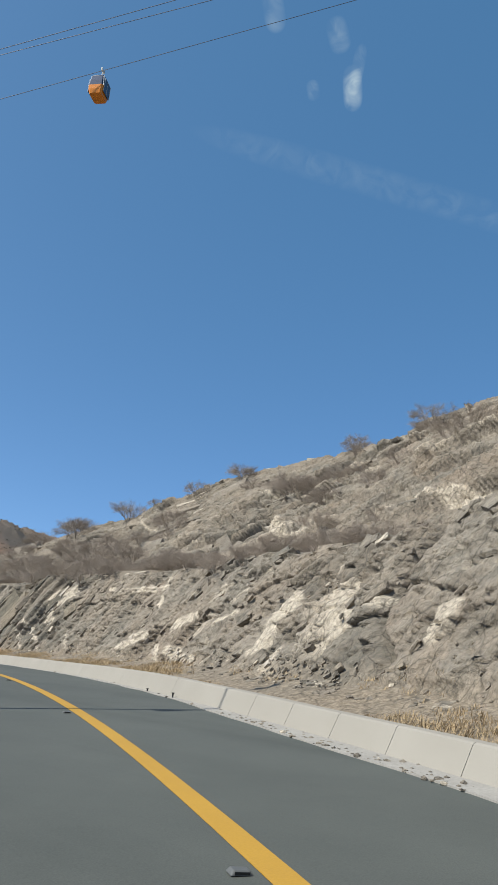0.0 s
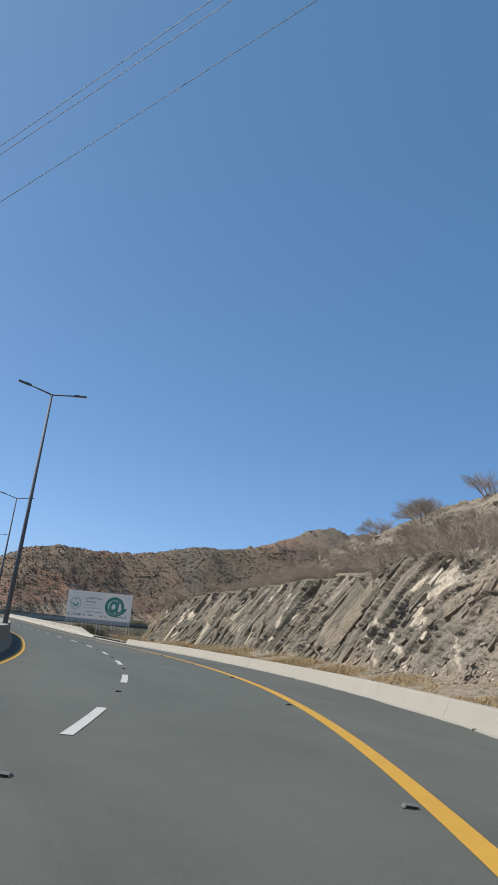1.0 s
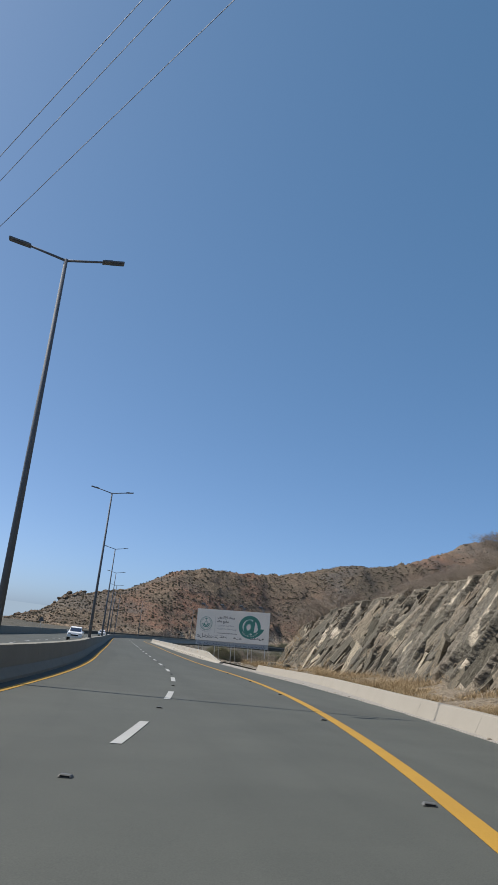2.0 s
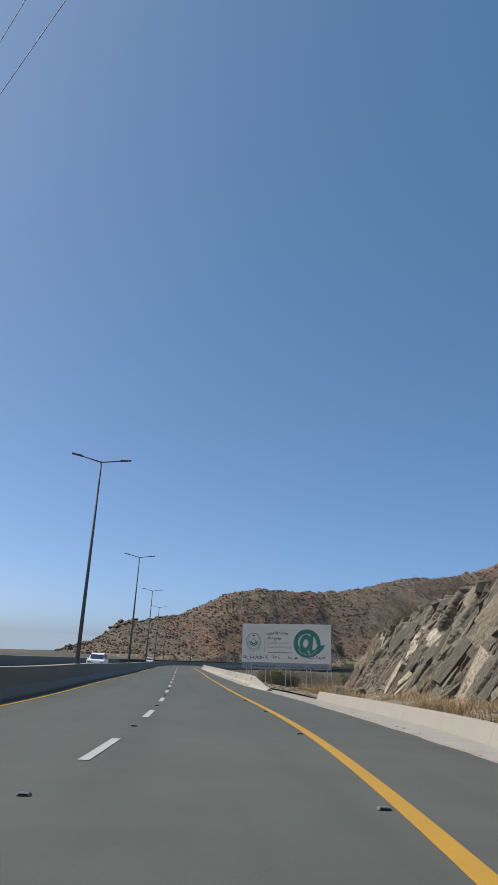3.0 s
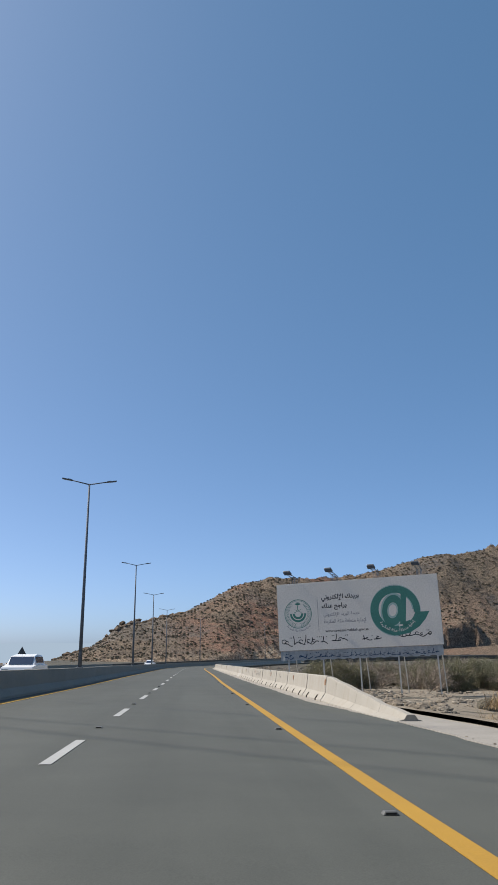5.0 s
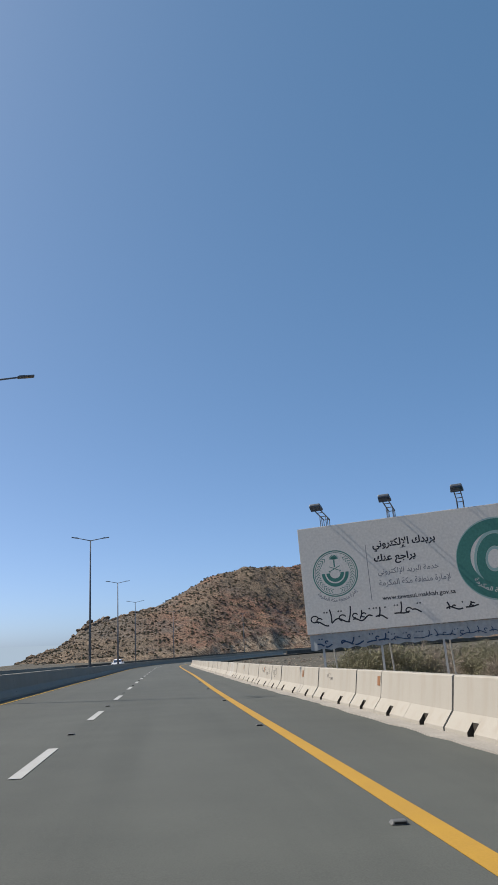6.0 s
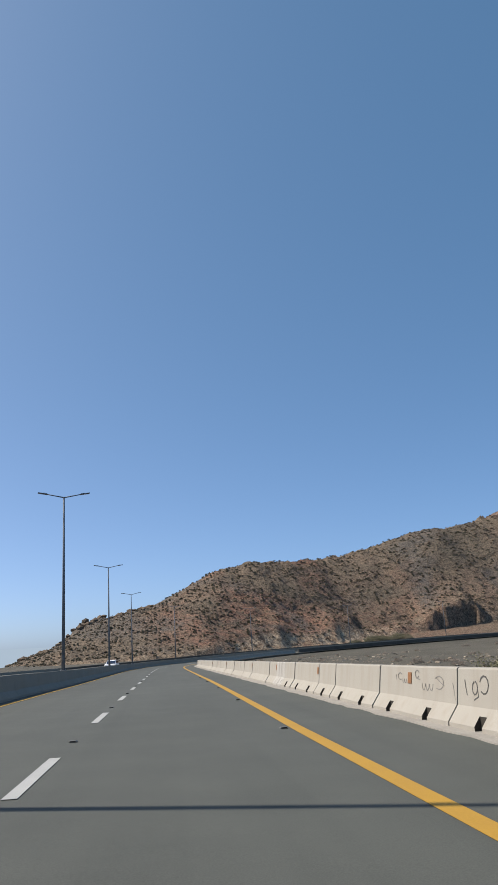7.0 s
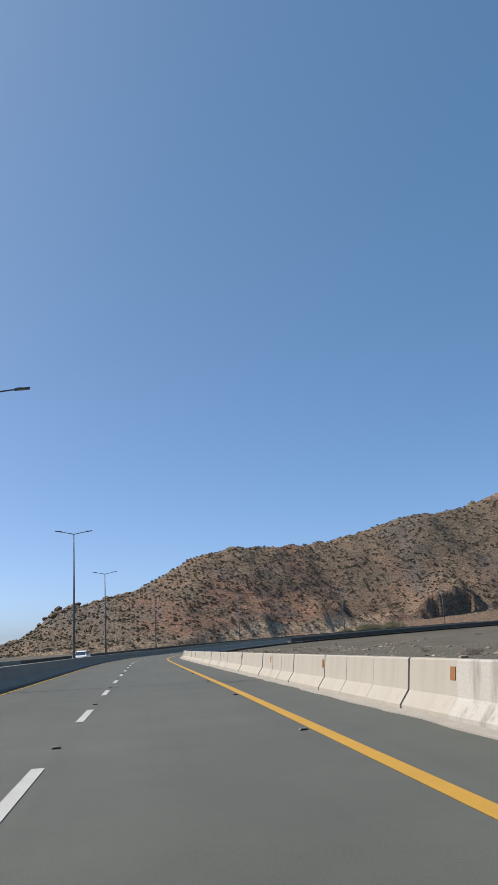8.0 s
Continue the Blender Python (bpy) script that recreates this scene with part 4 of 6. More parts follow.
# ---- haze on the valley side, painted as an added glowing sheet ----
bk = bpy.data.materials.new("haze_glow")
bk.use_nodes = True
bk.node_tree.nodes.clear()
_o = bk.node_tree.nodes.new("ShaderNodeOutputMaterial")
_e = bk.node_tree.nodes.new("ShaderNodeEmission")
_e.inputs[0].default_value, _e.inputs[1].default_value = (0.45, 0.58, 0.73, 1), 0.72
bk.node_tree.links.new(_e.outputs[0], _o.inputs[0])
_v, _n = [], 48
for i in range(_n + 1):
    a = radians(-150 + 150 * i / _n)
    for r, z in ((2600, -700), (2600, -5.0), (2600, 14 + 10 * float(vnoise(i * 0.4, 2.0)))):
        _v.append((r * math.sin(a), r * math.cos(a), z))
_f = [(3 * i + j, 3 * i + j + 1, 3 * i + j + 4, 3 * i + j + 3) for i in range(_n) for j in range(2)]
tagged(part("backdrop", mesh("backdrop", _v, _f, bk), bk), "glowing pale blue sheet painted as haze beyond the valley", "backdrop", kind="structure")


# ---- lamp posts on the median ----
def lamp_post(height=10.85):
    t = thing("street_lamp", "tall tapered grey steel lamp post with two luminaires", "street lamp", "median lamp posts")
    bm = bmesh.new()
    tube(bm, (0, 0, -0.02), (0, 0, height), 0.115, 0.055, 10)
    part("pole", bm, STEEL, t, smooth=True)
    bm = bmesh.new()
    box(bm, (0.34, 0.34, 0.03), (0, 0, 0.015), bevel=0.006)
    part("base_plate", bm, STEEL, t)
    for x in (-0.13, 0.13):
        for y in (-0.13, 0.13):
            bm = bmesh.new()
            tube(bm, (x, y, 0.02), (x, y, 0.075), 0.016, n=6)
            part("bolt", bm, GALV, t)
    bm = bmesh.new()
    box(bm, (0.1, 0.02, 0.3), (0, -0.112, 0.75), bevel=0.005)
    part("access_door", bm, LAMP_HEAD, t)
    for side in (-1, 1):
        tip = Vector((side * 1.08, 0, height + 0.17))
        bm = bmesh.new()
        tube(bm, (side * 0.03, 0, height - 0.04), tip, 0.04, 0.032, 8)
        part("arm", bm, STEEL, t, smooth=True)
        d = Vector((side, 0, 0.16)).normalized()
        c = tip + d * 0.26
        rot = Matrix.Rotation(-side * math.atan(0.16), 3, "Y")
        bm = bmesh.new()
        box(bm, (0.64, 0.24, 0.06), c, rot, bevel=0.022)
        box(bm, (0.24, 0.14, 0.035), c - d * 0.14 + Vector((0, 0, 0.042)), rot, bevel=0.012)
        head = part("luminaire", bm, LAMP_HEAD, t)
        bm = bmesh.new()
        box(bm, (0.36, 0.18, 0.012), c + d * 0.1 + rot @ Vector((0, 0, -0.034)), rot)
        part("lens", bm, DARK_GLASS, head, "flat glass lens")
    return t


LAMP_S = [9.9, 48.3, 86.4, 126.5, 166.8, 205.9, 243.4, 282.0, 320.5, 359.5, 399.0]
lamp = lamp_post()
for i, s in enumerate(LAMP_S):
    p = rp(s, float(left_edge(s)) - 0.95, 0.9)
    m = pose(p.x, p.y, p.z, 0, 0, 12 - float(at_s(s, HEAD)))
    if i == 0:
        lamp.matrix_basis = m
    else:
        copy_thing(lamp, m)


# ---- billboard ----
JOIN = {"ا": (0xFE8D, 2), "إ": (0xFE87, 2), "ب": (0xFE8F, 4), "ت": (0xFE95, 4), "ة": (0xFE93, 2), "ج": (0xFE9D, 4), "خ": (0xFEA5, 4), "د": (0xFEA9, 2), "ر": (0xFEAD, 2),
        "ط": (0xFEC1, 4), "ع": (0xFEC9, 4), "ق": (0xFED5, 4), "ك": (0xFED9, 4), "ل": (0xFEDD, 4), "م": (0xFEE1, 4), "ن": (0xFEE5, 4), "و": (0xFEED, 2), "ي": (0xFEF1, 4), "ﻹ": (0xFEF9, 2)}


def joined(text):
    """Arabic letters in their joined forms, in the order in which they stand from left to right."""
    out, text = [], text.replace("لإ", "ﻹ")
    for i, c in enumerate(text):
        if c not in JOIN:
            out.append(c)
            continue
        base, n = JOIN[c]
        before = i > 0 and text[i - 1] in JOIN and JOIN[text[i - 1]][1] == 4
        after = i + 1 < len(text) and text[i + 1] in JOIN and n == 4
        out.append(chr(base + (3 if before and after else 2 if after else 1 if before else 0)))
    return "".join(reversed(out))


def lettering(name, text, width, height, at, mat, parent, bold=0.0, bend=0.0):
    """Flat letters in the xz plane that face -y, fitted to a width; at: the left end of the base line, or, bent, the centre of the arc."""
    cu = bpy.data.curves.new(name, "FONT")
    cu.body, cu.resolution_u, cu.extrude, cu.offset = text, 3, 0.004, bold
    tmp = new(name, cu)
    me = bpy.data.meshes.new_from_object(tmp.evaluated_get(bpy.context.evaluated_depsgraph_get()))
    bpy.data.objects.remove(tmp)
    co = np.array([v.co for v in me.vertices])
    lo, hi = co.min(0), co.max(0)
    k = width / (hi[0] - lo[0])
    kz = height / (hi[1] - lo[1])
    for v in me.vertices:
        x, z = (v.co.x - lo[0]) * k, (v.co.y - lo[1]) * kz
        if bend:                                    # along the lower half of a circle
            a, r = math.radians(-90) + (x - width / 2) / bend, bend - z
            x, z = r * math.cos(a), r * math.sin(a)
        v.co = (at[0] + x, at[1] - v.co.z - 0.004, at[2] + z)
    me.materials.clear()
    me.materials.append(mat)
    me.name = name
    ob = new(name, me)
    ob.parent = parent
    return ob


def ribbon(bm, pts, w, y):
    """A flat painted line of width w through the points (x, z), facing -y."""
    rows = []
    for k, p in enumerate(pts):
        a, b = pts[max(k - 1, 0)], pts[min(k + 1, len(pts) - 1)]
        d = Vector((b[0] - a[0], b[1] - a[1])).normalized() * (w / 2)
        rows.append((bm.verts.new((p[0] - d.y, y, p[1] + d.x)), bm.verts.new((p[0] + d.y, y, p[1] - d.x))))
    for p, q in zip(rows, rows[1:]):
        bm.faces.new((p[0], p[1], q[1], q[0]))


def scrawl(rng, x0, x1, z0, h, w, y):
    """Strokes that stand for one sprayed word between x0 and x1, over the line z0."""
    bm = bmesh.new()
    n = max(8, int((x1 - x0) / 0.05))
    f1, f2, ph = rng.uniform(5, 8), rng.uniform(9, 14), rng.uniform(0, 6)
    cut = rng.uniform(0.4, 0.65)
    for lo, hi in ((0.0, cut - 0.04), (cut + 0.04, 1.0)):
        ribbon(bm, [(x0 + (x1 - x0) * u, z0 + h * (0.16 + 0.14 * math.sin(f1 * u * (x1 - x0) + ph) + 0.1 * math.sin(f2 * u * (x1 - x0)))) for u in np.linspace(lo, hi, n)], w, y)
    x = x0 + rng.uniform(0.0, 0.12)
    while x < x1:
        kind = rng.random()
        if kind < 0.4:
            lean, top = rng.uniform(-0.12, 0.12), h * rng.uniform(0.7, 1.1)
            ribbon(bm, [(x + lean * u + 0.03 * math.sin(3 * u), z0 + h * 0.12 + top * u) for u in np.linspace(0, 1, 6)], w, y)
        elif kind < 0.75:
            r, cx, cz = h * rng.uniform(0.14, 0.24), x, z0 + h * rng.uniform(0.3, 0.5)
            end = rng.uniform(4.2, 6.0)
            ribbon(bm, [(cx + r * 1.2 * math.cos(a), cz + r * math.sin(a)) for a in np.linspace(0.3, end, 12)], w * 0.9, y)
        else:
            for k in range(rng.choice((1, 2))):
                ribbon(bm, [(x + k * 0.1, z0 + h * 0.85), (x + k * 0.1 + 0.05, z0 + h * 0.9)], w, y)
        x += rng.uniform(0.14, 0.3)
    bmesh.ops.recalc_face_normals(bm, faces=bm.faces)
    for f in bm.faces:
        if f.normal.y > 0:
            f.normal_flip()
    return bm


def billboard():
    W, H = 9.5, 3.84
    t = thing("billboard", "large white roadside billboard with green emblem, on steel legs", "billboard")
    bm = bmesh.new()
    box(bm, (W, 0.05, H), (W / 2, 0.025, H / 2), bevel=0.003)
    panel = part("panel", bm, SIGN_WHITE, t)
    bm = bmesh.new()
    for a, b in (((0, 0), (W, 0)), ((0, H), (W, H)), ((0, 0), (0, H)), ((W, 0), (W, H))):
        box(bm, (abs(b[0] - a[0]) + 0.03, 0.06, abs(b[1] - a[1]) + 0.03), ((a[0] + b[0]) / 2, 0.033, (a[1] + b[1]) / 2), bevel=0.008)
    part("frame", bm, GALV, t)
    bm = bmesh.new()
    n = 76
    rows = []
    for i in range(n + 1):
        x, y = 0.05 + (W - 0.1) * i / n, 0.06 + 0.012 * (i % 2)
        rows.append([bm.verts.new((x, y + d, z)) for d, z in ((0, -0.03), (0, -0.56 - 0.03 * math.sin(i * 1.3)), (0.01, -0.56 - 0.03 * math.sin(i * 1.3)), (0.01, -0.03))])
    for p, q in zip(rows, rows[1:]):
        for k in range(4):
            bm.faces.new((p[k], p[(k + 1) % 4], q[(k + 1) % 4], q[k]))
    bmesh.ops.recalc_face_normals(bm, faces=bm.faces)
    part("lower_strip", bm, SIGN_STRIP, t, "dented blue-grey tin strip under the panel")
    rng = random.Random(4)
    # sprayed strokes: bowed lines, uprights, loops and dots
    for x0, x1, z0, hh in ((0.3, 1.6, 0.28, 0.5), (1.7, 2.95, 0.34, 0.42), (3.2, 4.15, 0.42, 0.36), (5.0, 6.1, 0.4, 0.26), (6.8, 8.9, 0.5, 0.34)):
        part("sprayed_stroke", scrawl(rng, x0, x1, z0, hh, 0.05, -0.006), INK, panel, "black sprayed strokes")
    for x0, x1, hh in ((0.3, 0.85, 0.3), (1.2, 2.0, 0.28), (2.1, 2.9, 0.34), (2.95, 4.4, 0.26), (4.5, 6.2, 0.24), (6.3, 7.8, 0.22), (7.9, 9.2, 0.24)):
        part("sprayed_stroke", scrawl(rng, x0, x1, -0.46, hh, 0.05 if x0 < 2.9 else 0.03, 0.046), SIGN_INK_BLUE, t, "dark blue sprayed strokes")
    # emblem: rings, palm and crossed blades, wreath
    c = (1.25, -0.002, 2.08)
    e = part("emblem", ring(ring(bmesh.new(), 0.8, 0.84, 0.006, c), 0.745, 0.765, 0.006, c), SIGN_GREEN, panel)
    bm = bmesh.new()
    ring(bm, 0.2, 0.33, 0.006, (c[0], c[1], c[2] + 0.02), 48, math.pi, 2 * math.pi)
    ring(bm, 0.38, 0.5, 0.006, (c[0], c[1], c[2] + 0.02), 48, math.pi, 2 * math.pi)
    part("bowl_band", bm, SIGN_GREEN, e)
    bm = bmesh.new()
    box(bm, (0.05, 0.006, 0.26), (c[0], -0.005, c[2] + 0.36))
    for a in range(-80, 81, 20):
        box(bm, (0.035, 0.006, 0.17), (c[0] + 0.09 * math.sin(radians(a)), -0.005, c[2] + 0.52 + 0.07 * math.cos(radians(a))), Matrix.Rotation(radians(a), 3, "Y"))
    part("palm", bm, SIGN_GREEN, e)
    bm = bmesh.new()
    for sg in (-1, 1):
        box(bm, (0.44, 0.006, 0.025), (c[0], -0.005, c[2] + 0.17), Matrix.Rotation(radians(sg * 24), 3, "Y"))
        box(bm, (0.025, 0.006, 0.09), (c[0] + sg * 0.2, -0.005, c[2] + 0.07), Matrix.Rotation(radians(sg * 35), 3, "Y"))
    part("crossed_blades", bm, SIGN_GREEN, e)
    for sg in (-1, 1):
        bm = bmesh.new()
        for i in range(15):
            a = radians(-90 + sg * (16 + i * 9.2))
            for tip in (-1, 1):
                rr = 0.64 + 0.035 * tip
                box(bm, (0.022, 0.006, 0.12), (c[0] + rr * math.cos(a), -0.005, c[2] + rr * math.sin(a)), Matrix.Rotation(math.pi / 2 - a - sg * tip * 0.75 + (math.pi / 2), 3, "Y"))
        part("palm_spray", bm, SIGN_GREEN, e)
    lettering("emblem_words", joined("إمارة منطقة مكة المكرمة"), 1.75, 0.2, (c[0], -0.002, c[2]), INK_GREY, panel, 0.012, 1.08)
    bm = bmesh.new()
    box(bm, (0.02, 0.006, 2.0), (2.47, -0.003, 1.98))
    part("divider", bm, INK_GREY, panel)
    # words
    lettering("heading", joined("بريدك الإلكتروني"), 2.25, 0.42, (2.72, -0.002, 2.68), INK, panel, 0.03)
    lettering("heading", joined("يراجع عنك"), 1.5, 0.40, (2.72, -0.002, 2.19), INK, panel, 0.03)
    lettering("subheading", joined("خدمة البريد الإلكتروني"), 2.15, 0.3, (2.8, -0.002, 1.76), INK_GREY, panel, 0.01)
    lettering("subheading", joined("لإمارة منطقة مكة المكرمة"), 2.5, 0.3, (2.8, -0.002, 1.37), INK_GREY, panel, 0.01)
    lettering("web_address", "www.tawasul.makkah.gov.sa", 2.55, 0.2, (2.85, -0.002, 0.9), INK, panel, 0.015)
    # the large round sign
    c = (7.0, -0.002, 1.97)
    bm = bmesh.new()
    k = 72
    rows = []
    for i in range(k + 1):
        a = radians(-8 + 288 * i / k)
        th = np.interp(i / k, [0, 0.25, 0.55, 0.8, 1.0], [0.36, 0.4, 0.44, 0.5, 0.52])
        r1 = 1.38
        rows.append([bm.verts.new((c[0] + r * math.cos(a) * 1.02, y, c[2] + r * math.sin(a))) for r, y in ((r1 - th, -0.002), (r1, -0.002), (r1, -0.012), (r1 - th, -0.012))])
    for p, q in zip(rows, rows[1:]):
        for j in range(4):
            bm.faces.new((p[j], p[(j + 1) % 4], q[(j + 1) % 4], q[j]))
    bmesh.ops.recalc_face_normals(bm, faces=bm.faces)
    roundel = part("roundel", bm, SIGN_GREEN, panel, "large green round at-sign")
    bm = bmesh.new()
    tail = [(0.2, -1.365), (0.72, -1.27), (1.28, -0.95), (1.66, -0.55), (1.9, -0.15), (1.12, -0.15), (1.02, -0.36), (0.8, -0.64), (0.5, -0.83), (0.2, -0.9)]
    rows = [[bm.verts.new((c[0] + x, y, c[2] + z)) for (x, z), y in ((p, -0.004), (q, -0.004), (q, -0.013), (p, -0.013))] for p, q in zip(tail[:5], tail[:4:-1])]
    for p, q in zip(rows, rows[1:]):
        for j in range(4):
            bm.faces.new((p[j], p[(j + 1) % 4], q[(j + 1) % 4], q[j]))
    bm.faces.new(rows[0])
    bm.faces.new(rows[-1])
    bmesh.ops.recalc_face_normals(bm, faces=bm.faces)
    part("tail", bm, SIGN_GREEN, roundel)
    bm = bmesh.new()
    for r0, r1, y in ((0.36, 0.72, -0.004),):
        ring(bm, r0, r1, 0.008, (0, y, 0), 56)
    for v in bm.verts:
        v.co.x, v.co.z = c[0] - 0.14 + v.co.x * 0.84 + v.co.z * 0.12, c[2] + 0.0 + v.co.z * 1.2
    box(bm, (0.32, 0.008, 1.72), (c[0] + 0.46, -0.009, c[2] + 0.05), Matrix.Rotation(radians(6), 3, "Y"), bevel=0.002)
    box(bm, (0.5, 0.008, 0.2), (c[0] + 0.6, -0.009, c[2] - 0.74), Matrix.Rotation(radians(-20), 3, "Y"), bevel=0.002)
    part("letter", bm, SIGN_GREEN, roundel)
    bm = bmesh.new()
    ring(bm, 0.725, 0.82, 0.004, (0, -0.002, 0), 56, 0.4, 5.4)
    ring(bm, 0.27, 0.35, 0.004, (0, -0.002, 0), 56)
    for v in bm.verts:
        v.co.x, v.co.z = c[0] - 0.14 + v.co.x * 0.84 + v.co.z * 0.12, c[2] + 0.0 + v.co.z * 1.2
    ring(bm, 0.96, 1.1, 0.003, (c[0], -0.001, c[2]), 72, radians(0), radians(215))
    ring(bm, 1.39, 1.43, 0.004, c, 72, radians(-10), radians(275))
    part("outline", bm, SIGN_PALE, roundel, "pale green outline")
    lettering("roundel_words", joined("إمارة منطقة مكة المكرمة"), 2.5, 0.23, (c[0] + 0.06, -0.017, c[2]), SIGN_WHITE, roundel, 0.014, 1.25)
    # the print lies almost flush on the panel
    for ob in panel.children:
        ob.matrix_basis = Matrix.Diagonal((1, 0.1, 1, 1)) @ ob.matrix_basis
    # legs in pairs, with ties
    for x in (0.5, 2.6, 4.75, 6.95, 9.1):
        bm = bmesh.new()
        box(bm, (0.07, 0.07, H + 2.6), (x, 0.12, (H - 2.6) / 2))
        part("leg", bm, GALV, t)
        bm = bmesh.new()
        tube(bm, (x + 0.12, 1.9, -2.7), (x + 0.12, 0.2, H * 0.75), 0.033, n=6)
        part("brace", bm, GALV, t)
    for z in (0.4, 1.9, 3.4):
        bm = bmesh.new()
        box(bm, (W - 0.2, 0.06, 0.08), (W / 2, 0.1, z))
        part("rail", bm, GALV, t)
    # floodlights
    for x in (1.0, 3.5, 6.0, 8.5):
        fl = new("floodlight")
        fl.parent = t
        bm = bmesh.new()
        for dx in (-0.11, 0.11):
            tube(bm, (x + dx, 0.75, H + 0.36), (x + dx, -0.8, H + 0.52), 0.021, n=6)
            for y, z in ((0.7, 0.37), (0.36, 0.4), (0.08, 0.43)):
                tube(bm, (x + dx, y, H - 0.3), (x + dx, y, H + z), 0.016, n=6)
        for y, z in ((0.75, 0.36), (0.2, 0.417), (-0.35, 0.473)):
            tube(bm, (x - 0.11, y, H + z), (x + 0.11, y, H + z), 0.016, n=6)
        part("bracket", bm, STEEL, fl)
        rot = Matrix.Rotation(radians(-22), 3, "X")
        bm = bmesh.new()
        box(bm, (0.46, 0.4, 0.1), (x, -0.95, H + 0.58), rot, bevel=0.03, taper=0.85)
        box(bm, (0.3, 0.06, 0.05), Vector((x, -0.95, H + 0.58)) + rot @ Vector((0, 0.08, 0.07)), rot, bevel=0.012)
        part("housing", bm, LAMP_HEAD, fl)
        bm = bmesh.new()
        box(bm, (0.4, 0.33, 0.012), Vector((x, -0.95, H + 0.58)) + rot @ Vector((0, 0, -0.057)), rot)
        part("lens", bm, DARK_GLASS, fl)
    t.matrix_basis = pose(22.24, 126.35, -0.03, 0, 0, -25) @ pose(0, 0, 0, 0, -2.1, 0)
    return t


SPRAY_GREY = material("grey_spray", (0.19, 0.178, 0.16), 0.8)
SPRAY_DARK = material("dark_grey_spray", (0.09, 0.085, 0.078), 0.8)
SIGN_INK_BLUE = material("blue_spray", (0.03, 0.06, 0.12), 0.6)
billboard()


# ---- ropeway over the road ----
def rope(name, at60, way, y0, y1, label):
    p = lambda y: Vector(at60) + Vector(way) * (y - 60)
    bm = bmesh.new()
    tube(bm, p(y0), p(y1), 0.03, n=6)
    return tagged(part(name, bm, CABLE), label, "cable", "ropeway cables")


rope("ropeway_cable", (26.77, 60, 54.85), (-0.855, 1, -0.516), -60, 150, "dark steel ropeway cable carrying a cabin")
rope("ropeway_cable", (19.93, 60, 53.57), (-0.784, 1, -0.439), -60, 170, "dark steel ropeway cable high over the road")
rope("ropeway_cable", (23.39, 60, 56.73), (-0.749, 1, -0.366), -60, 175, "dark steel ropeway cable high over the road")


def gondola():
    t = thing("gondola_cabin", "orange and dark glass ropeway cabin hanging from cable", "gondola")
    # rounded cabin: sections along its length
    def shell(z0, z1, w0, w1, l0, l1, cut=0.28):
        bm = bmesh.new()
        loops = []
        for z, w, l in ((z0, w0, l0), ((z0 + z1) / 2, (w0 + w1) / 2 + 0.06, (l0 + l1) / 2 + 0.06), (z1, w1, l1)):
            pts = []
            for sx, sy in ((1, 1), (-1, 1), (-1, -1), (1, -1)):
                for a in ((0, 1), (1, 0)) if sx * sy > 0 else ((1, 0), (0, 1)):
                    pts.append((sx * (w / 2 - cut * a[0] * 0.6), sy * (l / 2 - cut * a[1] * 0.6), z))
            loops.append([bm.verts.new(q) for q in pts])
        for p, q in zip(loops, loops[1:]):
            for j in range(8):
                bm.faces.new((p[j], p[(j + 1) % 8], q[(j + 1) % 8], q[j]))
        bm.faces.new(loops[0][::-1])
        bm.faces.new(loops[-1])
        bmesh.ops.recalc_face_normals(bm, faces=bm.faces)
        return bm
    part("lower_body", shell(-3.35, -2.5, 1.45, 1.8, 1.8, 2.2), ORANGE, t, "orange lower shell")
    part("window_band", shell(-2.495, -1.3, 1.79, 1.5, 2.19, 1.8), DARK_GLASS, t, "dark tinted windows")
    part("roof", shell(-1.295, -1.16, 1.54, 1.2, 1.84, 1.5), WHITE_PAINT, t, "white roof")
    for sx in (-1, 1):
        for sy in (-1, 1):
            bm = bmesh.new()
            tube(bm, (sx * 0.92, sy * 0.92, -2.55), (sx * 0.72, sy * 0.8, -1.25), 0.05, n=6)
            part("window_post", bm, WHITE_PAINT, t)
    for sx in (-1, 1):
        bm = bmesh.new()
        box(bm, (0.05, 1.5, 1.5), (sx * 0.92, 0, -2.35), bevel=0.02)
        d = part("door", bm, DARK_GLASS, t, "dark glass sliding door")
        for y in (-0.76, 0.0, 0.76):
            bm = bmesh.new()
            tube(bm, (sx * 0.95, y, -3.1), (sx * 0.95, y, -1.6), 0.035, n=6)
            part("door_frame", bm, GALV, d)
    bm = bmesh.new()
    tube(bm, (0, 0, -1.2), (0, 0, -0.15), 0.06, n=8)
    part("hanger", bm, GALV, t)
    bm = bmesh.new()
    box(bm, (0.2, 0.7, 0.22), (0, 0, -0.06), bevel=0.04)
    for y in (-0.28, 0.28):
        tube(bm, (-0.08, y, 0.06), (0.08, y, 0.06), 0.1, n=10)
    part("grip", bm, GALV, t)
    t.matrix_basis = pose(29.65, 56.63, 56.59, 0, 0, -57) @ Matrix.Diagonal((0.86, 0.86, 1, 1))
    return t


gondola()


